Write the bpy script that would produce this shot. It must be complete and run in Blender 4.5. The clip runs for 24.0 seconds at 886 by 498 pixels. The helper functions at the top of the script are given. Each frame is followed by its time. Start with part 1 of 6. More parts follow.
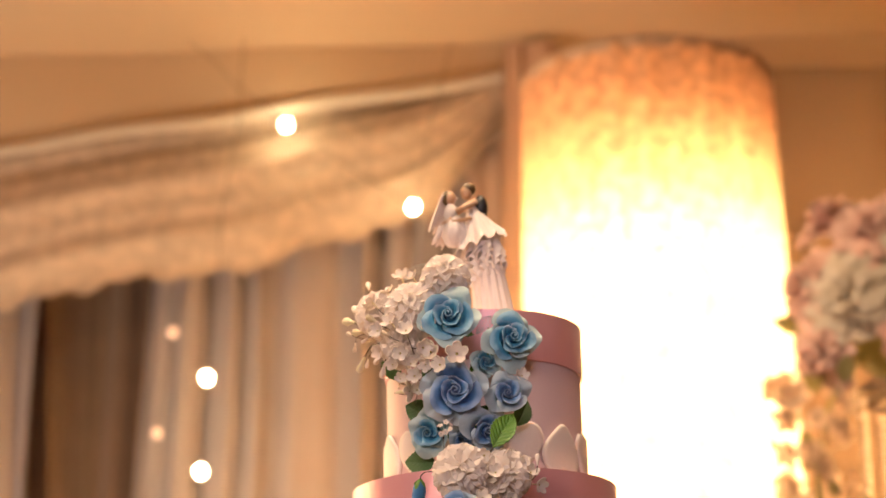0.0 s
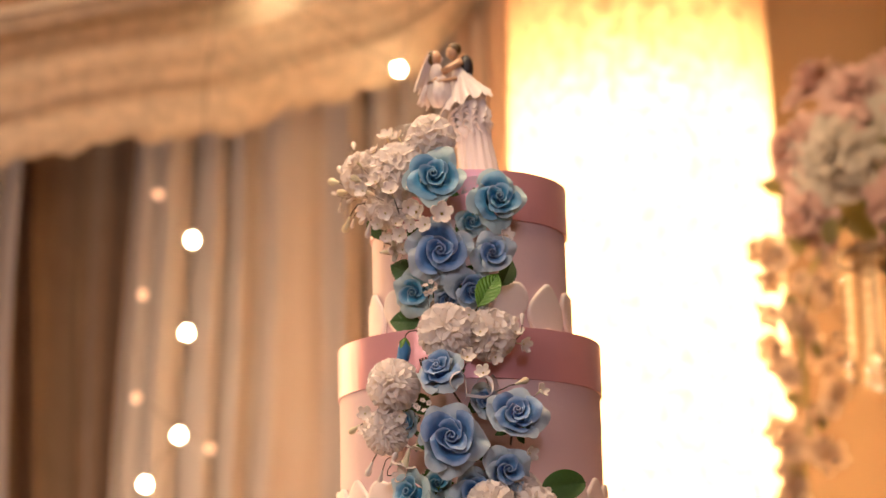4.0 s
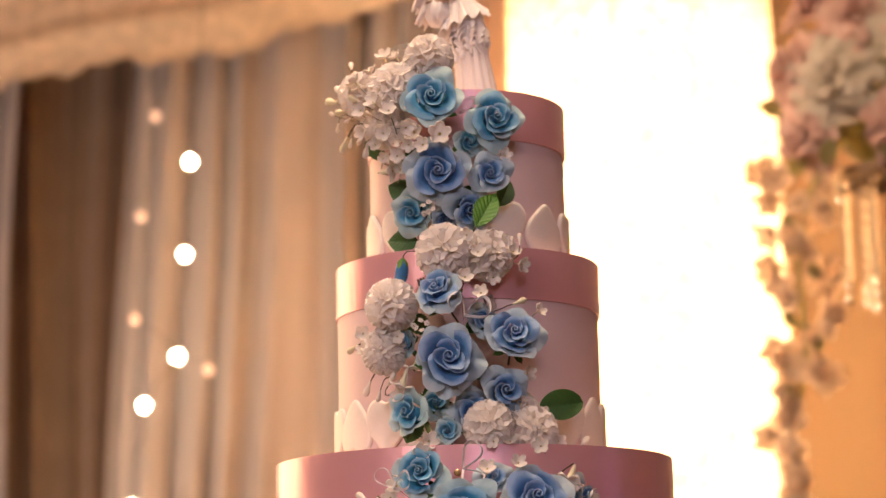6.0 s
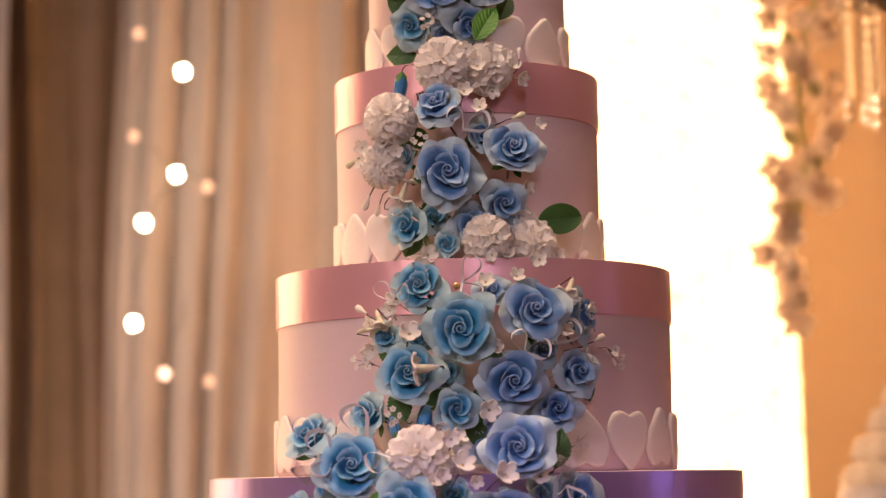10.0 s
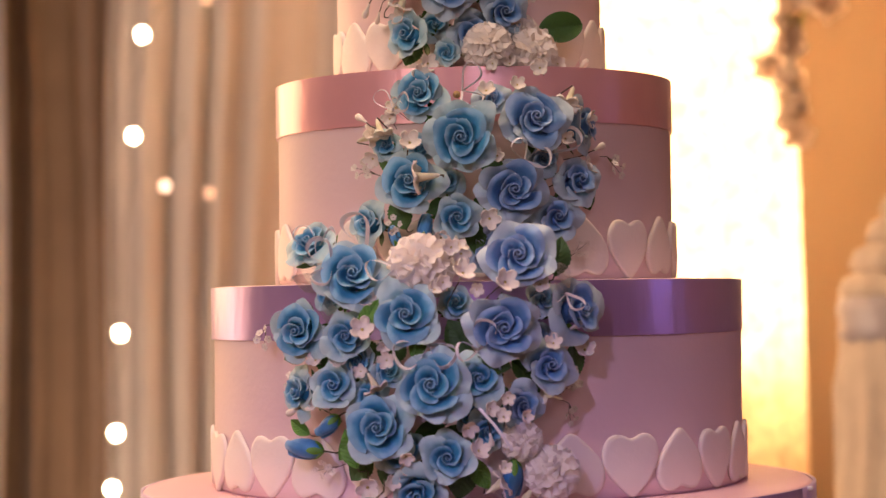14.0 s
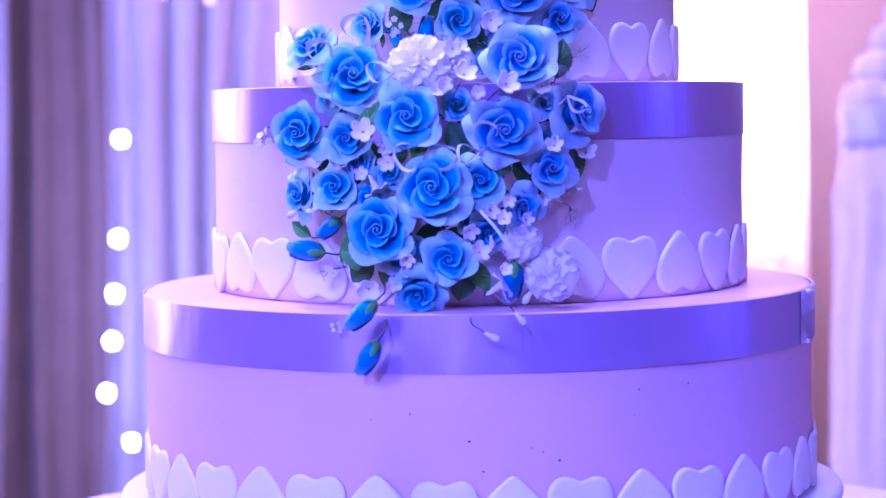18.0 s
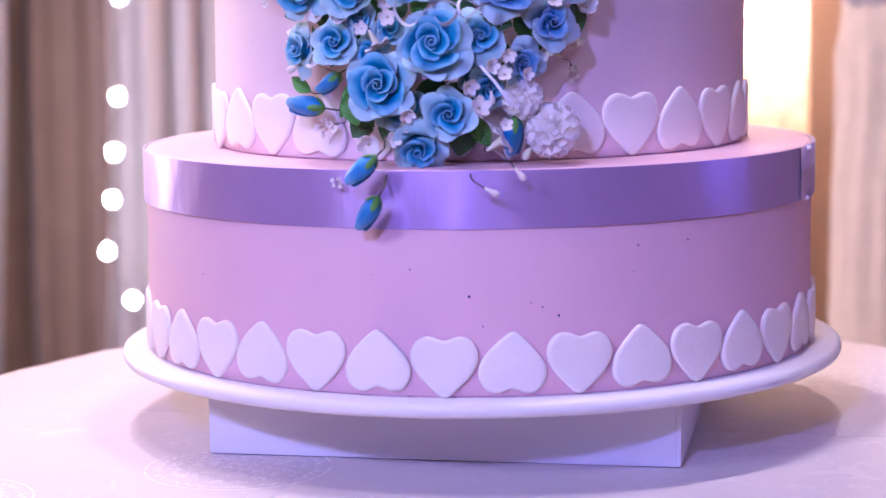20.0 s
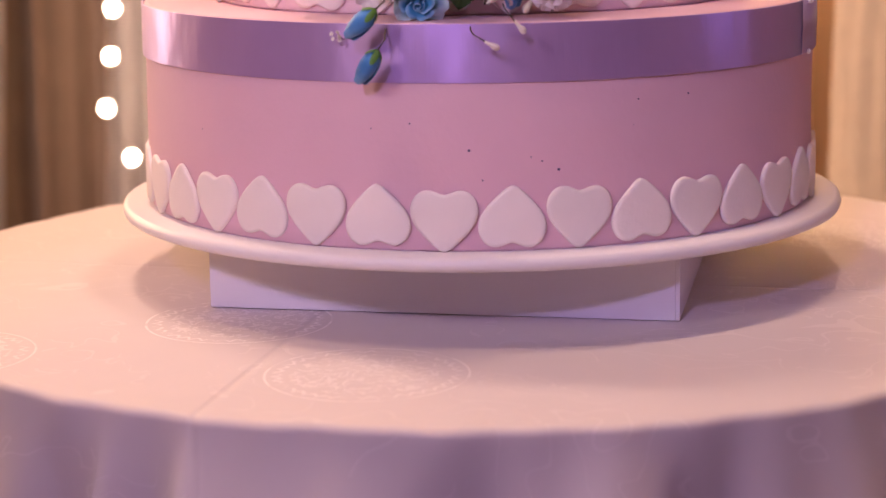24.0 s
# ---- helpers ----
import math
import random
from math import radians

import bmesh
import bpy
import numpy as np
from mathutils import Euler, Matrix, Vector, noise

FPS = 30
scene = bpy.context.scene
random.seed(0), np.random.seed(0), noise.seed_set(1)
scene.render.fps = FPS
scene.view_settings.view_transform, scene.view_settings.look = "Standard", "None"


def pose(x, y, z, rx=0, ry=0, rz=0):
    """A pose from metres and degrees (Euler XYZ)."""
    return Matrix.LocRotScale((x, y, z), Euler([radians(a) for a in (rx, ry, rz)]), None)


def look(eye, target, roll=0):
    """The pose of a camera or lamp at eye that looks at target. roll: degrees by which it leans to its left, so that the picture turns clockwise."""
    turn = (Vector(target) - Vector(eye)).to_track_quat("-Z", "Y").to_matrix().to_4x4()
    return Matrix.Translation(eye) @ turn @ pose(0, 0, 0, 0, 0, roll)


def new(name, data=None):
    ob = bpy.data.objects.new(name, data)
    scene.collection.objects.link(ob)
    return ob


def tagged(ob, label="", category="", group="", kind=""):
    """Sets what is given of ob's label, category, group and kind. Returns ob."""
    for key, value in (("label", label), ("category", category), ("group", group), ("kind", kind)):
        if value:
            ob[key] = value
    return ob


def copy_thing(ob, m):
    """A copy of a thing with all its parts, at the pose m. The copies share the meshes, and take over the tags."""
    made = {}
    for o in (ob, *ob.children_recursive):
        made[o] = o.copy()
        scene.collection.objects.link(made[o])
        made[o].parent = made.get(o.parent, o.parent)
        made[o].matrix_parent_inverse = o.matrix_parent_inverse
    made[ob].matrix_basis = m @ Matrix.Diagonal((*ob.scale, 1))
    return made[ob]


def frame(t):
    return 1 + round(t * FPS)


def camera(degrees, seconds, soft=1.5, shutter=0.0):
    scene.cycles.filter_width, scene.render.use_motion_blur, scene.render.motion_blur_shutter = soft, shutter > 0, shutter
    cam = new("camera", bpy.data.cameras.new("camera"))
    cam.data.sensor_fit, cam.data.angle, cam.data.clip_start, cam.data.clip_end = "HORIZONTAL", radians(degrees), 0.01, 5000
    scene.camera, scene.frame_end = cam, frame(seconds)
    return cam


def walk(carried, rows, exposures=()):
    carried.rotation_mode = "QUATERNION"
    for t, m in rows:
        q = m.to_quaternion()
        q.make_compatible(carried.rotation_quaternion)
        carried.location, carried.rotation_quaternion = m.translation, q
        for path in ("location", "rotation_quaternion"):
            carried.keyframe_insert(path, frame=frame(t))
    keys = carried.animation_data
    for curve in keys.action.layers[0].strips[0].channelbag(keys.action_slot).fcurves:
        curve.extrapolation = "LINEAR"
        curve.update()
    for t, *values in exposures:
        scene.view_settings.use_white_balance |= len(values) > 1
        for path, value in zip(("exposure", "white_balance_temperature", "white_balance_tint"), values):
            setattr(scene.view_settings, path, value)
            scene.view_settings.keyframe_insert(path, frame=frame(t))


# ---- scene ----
# camera: on a tripod in front of the cake, tilting down; the lens sits ahead of the tilt axis
cam = camera(23.64, 24.0, soft=1.4)
PIVOT, ARM = Vector((0.0, -1.6804, 1.1116)), 0.0459


def aim(yaw, pitch, roll):
    a, b = radians(yaw), radians(pitch)
    ahead = Vector((math.sin(a) * math.cos(b), math.cos(a) * math.cos(b), math.sin(b)))
    eye = PIVOT + ARM * ahead
    return look(eye, eye + ahead, roll)


walk(cam, [(t, aim(*r)) for t, *r in (
    (0, -1.008, 17.102, -1.111),
    (0.5, -0.798, 16.988, -1.109),
    (1, -0.771, 16.553, -1.106),
    (1.5, -0.781, 15.943, -1.104),
    (2, -0.781, 15.412, -1.106),
    (2.5, -0.767, 14.937, -1.100),
    (4.5, -0.670, 12.915, -1.077),
    (5, -0.687, 12.412, -1.070),
    (5.5, -0.689, 11.825, -1.083),
    (6, -0.661, 11.317, -1.090),
    (6.5, -0.645, 10.837, -1.099),
    (7, -0.658, 10.343, -1.120),
    (7.5, -0.641, 9.875, -1.101),
    (8, -0.656, 9.229, -1.088),
    (8.5, -0.674, 8.541, -1.057),
    (9, -0.696, 7.836, -1.031),
    (9.5, -0.699, 7.113, -1.012),
    (10, -0.724, 6.438, -1.009),
    (10.5, -0.727, 5.906, -1.005),
    (12.5, -0.781, 3.480, -1.002),
    (13, -0.800, 2.741, -1.007),
    (13.5, -0.805, 2.052, -1.010),
    (14, -0.818, 1.423, -1.005),
    (14.5, -0.840, 0.989, -0.987),
    (15, -0.851, 0.480, -0.981),
    (15.5, -0.860, -0.051, -0.975),
    (16, -0.871, -0.613, -0.963),
    (16.5, -0.877, -1.360, -0.958),
    (17, -0.879, -2.062, -0.966),
    (17.5, -0.914, -2.770, -0.921),
    (18, -0.927, -3.754, -0.881),
    (18.5, -0.946, -4.758, -0.843),
    (19, -0.964, -5.843, -0.811),
    (19.5, -0.976, -6.784, -0.804),
    (21.5, -1.007, -9.240, -0.808),
    (22, -1.025, -9.811, -0.814),
    (22.5, -1.032, -10.396, -0.827),
    (23, -1.040, -10.857, -0.835),
    (23.5, -1.040, -11.196, -0.845),
    (24, -1.036, -11.361, -0.852),
)], exposures=(
    (0, -0.02, 7200, 2), (0.5, -0.02, 7200, -5), (1, -0.01, 7200, -12), (1.6, -0.03, 7200, -4), (2.5, -0.12, 7150, 1), (5, -0.18, 6750, 3), (8, -0.23, 6400, 5), (13, -0.31, 6700, 6), (15, -0.33, 6700, 6), (16, -0.31, 6500, 8), (17, -0.23, 5450, 22), (17.4, 0.02, 5000, 26), (18, 0.26, 3500, 60), (18.6, 0.62, 2800, 12), (19, 0.77, 2750, 4),
    (19.6, 0.37, 4000, 14), (21.6, 0.27, 4600, 24), (21.9, -0.06, 5600, 20), (24, -0.11, 6150, 14)
))
cam.data.dof.use_dof, cam.data.dof.focus_distance, cam.data.dof.aperture_fstop = True, 1.495, 6.4

# ---- light ----
world = bpy.data.worlds.new("hall_air")
scene.world = world
world.use_nodes = True
world.node_tree.nodes["Background"].inputs[0].default_value = (0.9, 0.62, 0.42, 1)
world.node_tree.nodes["Background"].inputs[1].default_value = 0.058


def lamp(name, kind, energy, colour, m, size, **more):
    data = bpy.data.lights.new(name, kind)
    data.energy, data.color = energy, colour
    if kind == "AREA":
        data.shape, data.size, data.size_y = "RECTANGLE", size[0], size[1]
    else:
        data.shadow_soft_size = size
    for key, value in more.items():
        if key == "cone":
            data.spot_size, data.spot_blend = radians(value), 0.8
    ob = new(name, data)
    ob.matrix_world = m
    return ob


# warm unseen hall lights on the ceiling, a lilac stage spot from the front, an added amber fill at the drapes
# the third one is an added fill that lightens the board's shadow
for share, hx, hy in ((0.40, -0.45, 0.25), (0.28, 0.22, -0.10), (0.26, -0.50, -0.60)):
    lamp("hall_light", "AREA", 53 * share, (1.0, 0.69, 0.48), look((hx, hy, 2.88), (0, 0, 0.8)), (0.16, 0.16))
lamp("side_light", "AREA", 54, (1.0, 0.56, 0.27), look((-1.9, 1.75, 1.7), (0, 0, 0.9)), (1.6, 1.2))
lamp("stage_spot", "SPOT", 150, (0.66, 0.48, 1.0), look((-0.75, -3.1, 2.35), (0.0, -0.2, 0.74)), 0.09, cone=17)
lamp("white_spot", "SPOT", 150, (0.92, 0.79, 1.0), look((0.40, -3.4, 2.6), (0.0, 0, 1.56)), 0.5, cone=19)
lamp("violet_side_spot", "SPOT", 16, (0.45, 0.36, 1.0), look((2.5, -0.35, 1.45), (0.12, -0.1, 0.95)), 0.10, cone=15)
lamp("front_light", "SPOT", 120, (1.0, 0.79, 0.76), look((-1.6, -2.2, 2.3), (0, -0.1, 1.17)), 0.30, cone=25)
# added lamp without a known source, brightens curtains and swag
lamp("drape_fill", "AREA", 37, (1.0, 0.77, 0.66), look((-1.8, 1.3, 0.8), (-0.4, 2.7, 2.7)), (1.2, 0.3))


# ---- materials ----
def material(name, colour, rough=0.5, metal=0.0, vary=0.12, scale=30.0, bump=0.1, fine=300.0, spec=0.5, ramp=None, edge=None, sheen=0.0,
             coat=0.0, aniso=0.0, sub=0.0, through_light=0.0, rim=(0.66, 1.26)):
    """A surface with its colour varied at two scales and a fine relief. edge: colour towards the outer end of the sheet (its v)."""
    mt = bpy.data.materials.new(name)
    mt.use_nodes = True
    nt = mt.node_tree
    bs = nt.nodes["Principled BSDF"]
    bs.inputs["Roughness"].default_value, bs.inputs["Metallic"].default_value = rough, metal
    bs.inputs["Specular IOR Level"].default_value = spec
    bs.inputs["Sheen Weight"].default_value, bs.inputs["Coat Weight"].default_value = sheen, coat
    bs.inputs["Anisotropic"].default_value = aniso
    if sub:
        bs.inputs["Subsurface Weight"].default_value, bs.inputs["Subsurface Scale"].default_value = sub, 0.004
        bs.inputs["Subsurface Radius"].default_value = (0.8, 0.6, 0.6)
    co = nt.nodes.new("ShaderNodeTexCoord")
    n1, n2 = nt.nodes.new("ShaderNodeTexNoise"), nt.nodes.new("ShaderNodeTexNoise")
    n1.inputs["Scale"].default_value, n2.inputs["Scale"].default_value = scale, fine
    n1.inputs["Detail"].default_value = 4
    for n in (n1, n2):
        nt.links.new(co.outputs["Object"], n.inputs["Vector"])
    base = nt.nodes.new("ShaderNodeMix")
    base.data_type = "RGBA"
    base.inputs["A"].default_value = (*[c * (1 - vary) for c in colour], 1)
    base.inputs["B"].default_value = (*[min(1, c * (1 + vary)) for c in colour], 1)
    nt.links.new(n1.outputs["Fac"], base.inputs["Factor"])
    out = base.outputs["Result"]
    if edge:
        uv = nt.nodes.new("ShaderNodeSeparateXYZ")
        nt.links.new(co.outputs["UV"], uv.inputs[0])
        add = nt.nodes.new("ShaderNodeMath")
        add.operation = "MULTIPLY_ADD"
        nt.links.new(n1.outputs["Fac"], add.inputs[0])
        add.inputs[1].default_value = 0.3
        nt.links.new(uv.outputs["Y"], add.inputs[2])
        rp = nt.nodes.new("ShaderNodeMapRange")
        rp.interpolation_type = "SMOOTHSTEP"
        rp.inputs["From Min"].default_value, rp.inputs["From Max"].default_value = rim
        nt.links.new(add.outputs[0], rp.inputs["Value"])
        mx = nt.nodes.new("ShaderNodeMix")
        mx.data_type = "RGBA"
        mx.inputs["B"].default_value = (*edge, 1)
        nt.links.new(rp.outputs["Result"], mx.inputs["Factor"])
        nt.links.new(out, mx.inputs["A"])
        out = mx.outputs["Result"]
    info = nt.nodes.new("ShaderNodeObjectInfo")
    hs = nt.nodes.new("ShaderNodeHueSaturation")
    mr = nt.nodes.new("ShaderNodeMapRange")
    mr.inputs["To Min"].default_value, mr.inputs["To Max"].default_value = 1 - vary * 0.5, 1 + vary * 0.5
    nt.links.new(info.outputs["Random"], mr.inputs["Value"])
    nt.links.new(mr.outputs["Result"], hs.inputs["Value"])
    nt.links.new(out, hs.inputs["Color"])
    nt.links.new(hs.outputs["Color"], bs.inputs["Base Color"])
    bp = nt.nodes.new("ShaderNodeBump")
    bp.inputs["Strength"].default_value, bp.inputs["Distance"].default_value = bump, 0.002
    nt.links.new(n2.outputs["Fac"], bp.inputs["Height"])
    nt.links.new(bp.outputs["Normal"], bs.inputs["Normal"])
    if through_light:
        tr, mix = nt.nodes.new("ShaderNodeBsdfTranslucent"), nt.nodes.new("ShaderNodeMixShader")
        nt.links.new(hs.outputs["Color"], tr.inputs["Color"])
        mix.inputs[0].default_value = through_light
        nt.links.new(bs.outputs[0], mix.inputs[1])
        nt.links.new(tr.outputs[0], mix.inputs[2])
        nt.links.new(mix.outputs[0], nt.nodes["Material Output"].inputs["Surface"])
    return mt


def glow(name, colour, strength):
    mt = bpy.data.materials.new(name)
    mt.use_nodes = True
    bs = mt.node_tree.nodes["Principled BSDF"]
    bs.inputs["Base Color"].default_value = (*colour, 1)
    bs.inputs["Emission Color"].default_value, bs.inputs["Emission Strength"].default_value = (*colour, 1), strength
    return mt


def nodes_of(mt):
    nt = mt.node_tree
    return nt, nt.nodes["Principled BSDF"], nt.nodes.new


def satin(name, colour, metal):
    """Satin ribbon: fine upright threads, a soft streaky gloss."""
    mt = material(name, colour, 0.40, metal, 0.1, 18, 0.0, spec=0.7, sheen=0.25, aniso=0.75)
    nt, bs, add = nodes_of(mt)
    bs.inputs["Anisotropic Rotation"].default_value = 0.25
    co, mp, wv, nz = add("ShaderNodeTexCoord"), add("ShaderNodeMapping"), add("ShaderNodeTexNoise"), add("ShaderNodeBump")
    mp.inputs["Scale"].default_value = (900, 900, 60)
    nt.links.new(co.outputs["Object"], mp.inputs["Vector"])
    nt.links.new(mp.outputs["Vector"], wv.inputs["Vector"])
    wv.inputs["Scale"].default_value = 1
    nz.inputs["Strength"].default_value, nz.inputs["Distance"].default_value = 0.14, 0.0006
    big, big_bump = add("ShaderNodeTexNoise"), add("ShaderNodeBump")
    tall = add("ShaderNodeMapping")
    tall.inputs["Scale"].default_value = (26, 26, 11)
    nt.links.new(co.outputs["Object"], tall.inputs["Vector"])
    big.inputs["Scale"].default_value, big.inputs["Detail"].default_value = 1, 3
    big_bump.inputs["Strength"].default_value, big_bump.inputs["Distance"].default_value = 0.35, 0.005
    nt.links.new(tall.outputs["Vector"], big.inputs["Vector"])
    gloss = add("ShaderNodeMapRange")
    gloss.inputs["From Min"].default_value, gloss.inputs["From Max"].default_value = 0.3, 0.7
    gloss.inputs["To Min"].default_value, gloss.inputs["To Max"].default_value = 0.30, 0.44
    nt.links.new(big.outputs["Fac"], gloss.inputs["Value"])
    nt.links.new(gloss.outputs[0], bs.inputs["Roughness"])
    nt.links.new(big.outputs["Fac"], big_bump.inputs["Height"])
    nt.links.new(wv.outputs["Fac"], nz.inputs["Height"])
    nt.links.new(big_bump.outputs["Normal"], nz.inputs["Normal"])
    nt.links.new(nz.outputs["Normal"], bs.inputs["Normal"])
    return mt


M_FONDANT = material("pink_fondant", (0.80, 0.60, 0.61), 0.55, vary=0.05, scale=14, bump=0.12, fine=180, sub=0.08)
M_FONDANT_DEEP = material("deeper_pink_fondant", (0.74, 0.47, 0.53), 0.55, vary=0.06, scale=14, bump=0.12, fine=180, sub=0.08)
M_HEART = material("white_fondant", (0.86, 0.77, 0.71), 0.55, vary=0.05, scale=40, bump=0.15, fine=260, sub=0.08)
M_SPECK = material("blue_speck", (0.03, 0.03, 0.10), 0.5)
M_RIB_PINK = satin("rose_satin", (0.84, 0.43, 0.48), 0.35)
M_RIB_LILAC = satin("lilac_satin", (0.52, 0.34, 0.66), 0.5)
M_BOARD = material("white_painted_board", (0.78, 0.74, 0.74), 0.4, vary=0.05, scale=8, bump=0.2, fine=120)
M_BOX = material("white_card", (0.76, 0.72, 0.76), 0.6, vary=0.04, scale=6, bump=0.05)
M_BLUE_DEEP = material("deep_blue_sugar_paste", (0.045, 0.25, 0.45), 0.42, vary=0.16, scale=3, bump=0.25, fine=34, edge=(0.24, 0.46, 0.64), rim=(0.92, 1.16), sub=0.2)
M_BLUE = material("frosted_blue_sugar_paste", (0.13, 0.36, 0.48), 0.45, vary=0.16, scale=3, bump=0.25, fine=34, edge=(0.50, 0.65, 0.67), rim=(0.66, 1.24), sub=0.2)
# the blue pastes again, with the violet stage light mixed into the colour
M_VIOLET_LIT_DEEP = material("violet_lit_blue_sugar_paste", (0.085, 0.22, 0.47), 0.42, vary=0.16, scale=3, bump=0.25, fine=34, edge=(0.28, 0.41, 0.64), rim=(0.92, 1.16), sub=0.2)
M_VIOLET_LIT = material("frosted_violet_lit_blue_sugar_paste", (0.16, 0.32, 0.48), 0.45, vary=0.16, scale=3, bump=0.25, fine=34, edge=(0.50, 0.60, 0.67), rim=(0.66, 1.24), sub=0.2)
M_BLUE_BUD = material("bud_blue_sugar_paste", (0.06, 0.25, 0.56), 0.42, vary=0.15, scale=3, bump=0.3, fine=34, edge=(0.20, 0.42, 0.68), sub=0.06)
M_WHITE = material("white_sugar_paste", (0.84, 0.75, 0.67), 0.55, vary=0.05, scale=3, bump=0.3, fine=34, edge=(0.86, 0.78, 0.72), sub=0.2)
M_FRILL = material("thin_white_sugar_paste", (0.93, 0.85, 0.79), 0.55, vary=0.05, scale=3, bump=0.3, fine=34, edge=(0.95, 0.89, 0.84), through_light=0.28)
M_CREAM = material("cream_sugar_paste", (0.72, 0.66, 0.46), 0.5, vary=0.12, scale=3, bump=0.3, fine=30, edge=(0.82, 0.78, 0.72), sub=0.08)
M_YELLOW = material("yellow_pollen_paste", (0.55, 0.42, 0.12), 0.7)
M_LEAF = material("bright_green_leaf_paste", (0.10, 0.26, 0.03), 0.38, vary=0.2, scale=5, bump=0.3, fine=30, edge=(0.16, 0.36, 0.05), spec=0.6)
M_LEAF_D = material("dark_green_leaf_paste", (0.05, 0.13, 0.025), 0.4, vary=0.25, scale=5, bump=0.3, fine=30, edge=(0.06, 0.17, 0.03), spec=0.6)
M_WIRE = material("florist_wire", (0.09, 0.07, 0.04), 0.5, 0.3)
M_SILVER = material("silver_mesh", (0.62, 0.62, 0.64), 0.28, 0.85, 0.3, 400, 0.9, 900)
M_RIBBON_W = material("white_satin_ribbon", (0.88, 0.84, 0.88), 0.25, 0.1, 0.05, 60, 0.1, sheen=0.3)
M_PEARL = material("pearl", (0.82, 0.78, 0.78), 0.2, 0.0, 0.03, coat=0.6)
M_GOWN = material("painted_white_resin", (0.78, 0.72, 0.70), 0.45, vary=0.06, scale=60, bump=0.2, fine=220)
M_HAIR = material("painted_brown_resin", (0.12, 0.075, 0.03), 0.45)
M_SKIN = material("painted_beige_resin", (0.62, 0.40, 0.26), 0.45)
M_DARK = material("painted_black_resin", (0.02, 0.02, 0.025), 0.4)


def cloth_material():
    """Ivory jacquard: tone-on-tone leaf figure and round medallions in a glossier weave."""
    mt = material("ivory_jacquard", (0.62, 0.54, 0.53), 0.6, vary=0.06, scale=5, bump=0.0, sheen=0.3)
    nt, bs, add = nodes_of(mt)
    co = add("ShaderNodeTexCoord")

    def calc(op, a, b=None, c=None):
        nd = add("ShaderNodeMath")
        nd.operation = op
        for sock, val in zip(nd.inputs, (a, b, c)):
            if val is None:
                continue
            if isinstance(val, (int, float)):
                sock.default_value = val
            else:
                nt.links.new(val, sock)
        return nd.outputs[0]

    def weave(scale, detail, twist):
        nd = add("ShaderNodeTexNoise")
        nd.inputs["Scale"].default_value, nd.inputs["Detail"].default_value, nd.inputs["Distortion"].default_value = scale, detail, twist
        nt.links.new(co.outputs["UV"], nd.inputs["Vector"])
        return nd.outputs["Fac"]

    fars, rings = [], []
    for cx, cy in ((-0.172, -0.179), (-0.366, -0.264), (-0.074, -0.329), (0.06, 0.40), (0.30, 0.12)):
        parts = add("ShaderNodeVectorMath")
        parts.operation = "SUBTRACT"
        parts.inputs[1].default_value = (cx, cy, 0)
        nt.links.new(co.outputs["UV"], parts.inputs[0])
        axes = add("ShaderNodeSeparateXYZ")
        nt.links.new(parts.outputs[0], axes.inputs[0])
        x, y = axes.outputs[0], axes.outputs[1]
        away = calc("SQRT", calc("ADD", calc("MULTIPLY", x, x), calc("MULTIPLY", y, y)))
        scallop = calc("MULTIPLY", calc("ABSOLUTE", calc("SINE", calc("MULTIPLY", calc("ARCTAN2", x, y), 19.0))), 0.005)
        rings.append(calc("MAXIMUM", calc("COMPARE", away, 0.0655, 0.0008), calc("MULTIPLY", calc("COMPARE", calc("ADD", away, scallop), 0.0605, 0.0014), 0.9)))
        fars.append(away)
    far, ring_out = fars[0], rings[0]
    for a, b in zip(fars[1:], rings[1:]):
        far, ring_out = calc("MINIMUM", far, a), calc("MAXIMUM", ring_out, b)
    disc = calc("MULTIPLY", calc("MULTIPLY", calc("LESS_THAN", far, 0.050), calc("COMPARE", weave(85, 2, 1.0), 0.5, 0.035)), 0.7)
    line = calc("MULTIPLY", calc("COMPARE", weave(15, 1, 1.6), 0.5, 0.010), calc("GREATER_THAN", weave(9, 0, 0.0), 0.46))
    sprig = calc("MULTIPLY", calc("MULTIPLY", line, calc("GREATER_THAN", far, 0.070)), 0.28)
    ring_out = calc("MULTIPLY", ring_out, calc("MULTIPLY_ADD", calc("GREATER_THAN", weave(55, 2, 0.4), 0.46), 0.75, 0.25))
    total = calc("MAXIMUM", ring_out, calc("MAXIMUM", disc, sprig))
    thread = add("ShaderNodeMix")
    thread.data_type = "RGBA"
    thread.inputs["B"].default_value = (0.86, 0.78, 0.76, 1)
    strength = add("ShaderNodeMath")
    strength.operation = "MULTIPLY"
    strength.inputs[1].default_value = 0.75
    nt.links.new(total, strength.inputs[0])
    nt.links.new(strength.outputs[0], thread.inputs["Factor"])
    nt.links.new(bs.inputs["Base Color"].links[0].from_socket, thread.inputs["A"])
    nt.links.new(thread.outputs["Result"], bs.inputs["Base Color"])
    rough = add("ShaderNodeMapRange")
    rough.inputs["To Min"].default_value, rough.inputs["To Max"].default_value = 0.64, 0.36
    nt.links.new(total, rough.inputs["Value"])
    nt.links.new(rough.outputs[0], bs.inputs["Roughness"])
    crease = None
    for nx_, ny_, d_ in ((-0.9768, 0.2142, 0.0777), (-0.2142, -0.9768, 0.0400)):
        dot, off, dist, ridge = add("ShaderNodeVectorMath"), add("ShaderNodeMath"), add("ShaderNodeMath"), add("ShaderNodeMapRange")
        dot.operation, off.operation, dist.operation = "DOT_PRODUCT", "SUBTRACT", "ABSOLUTE"
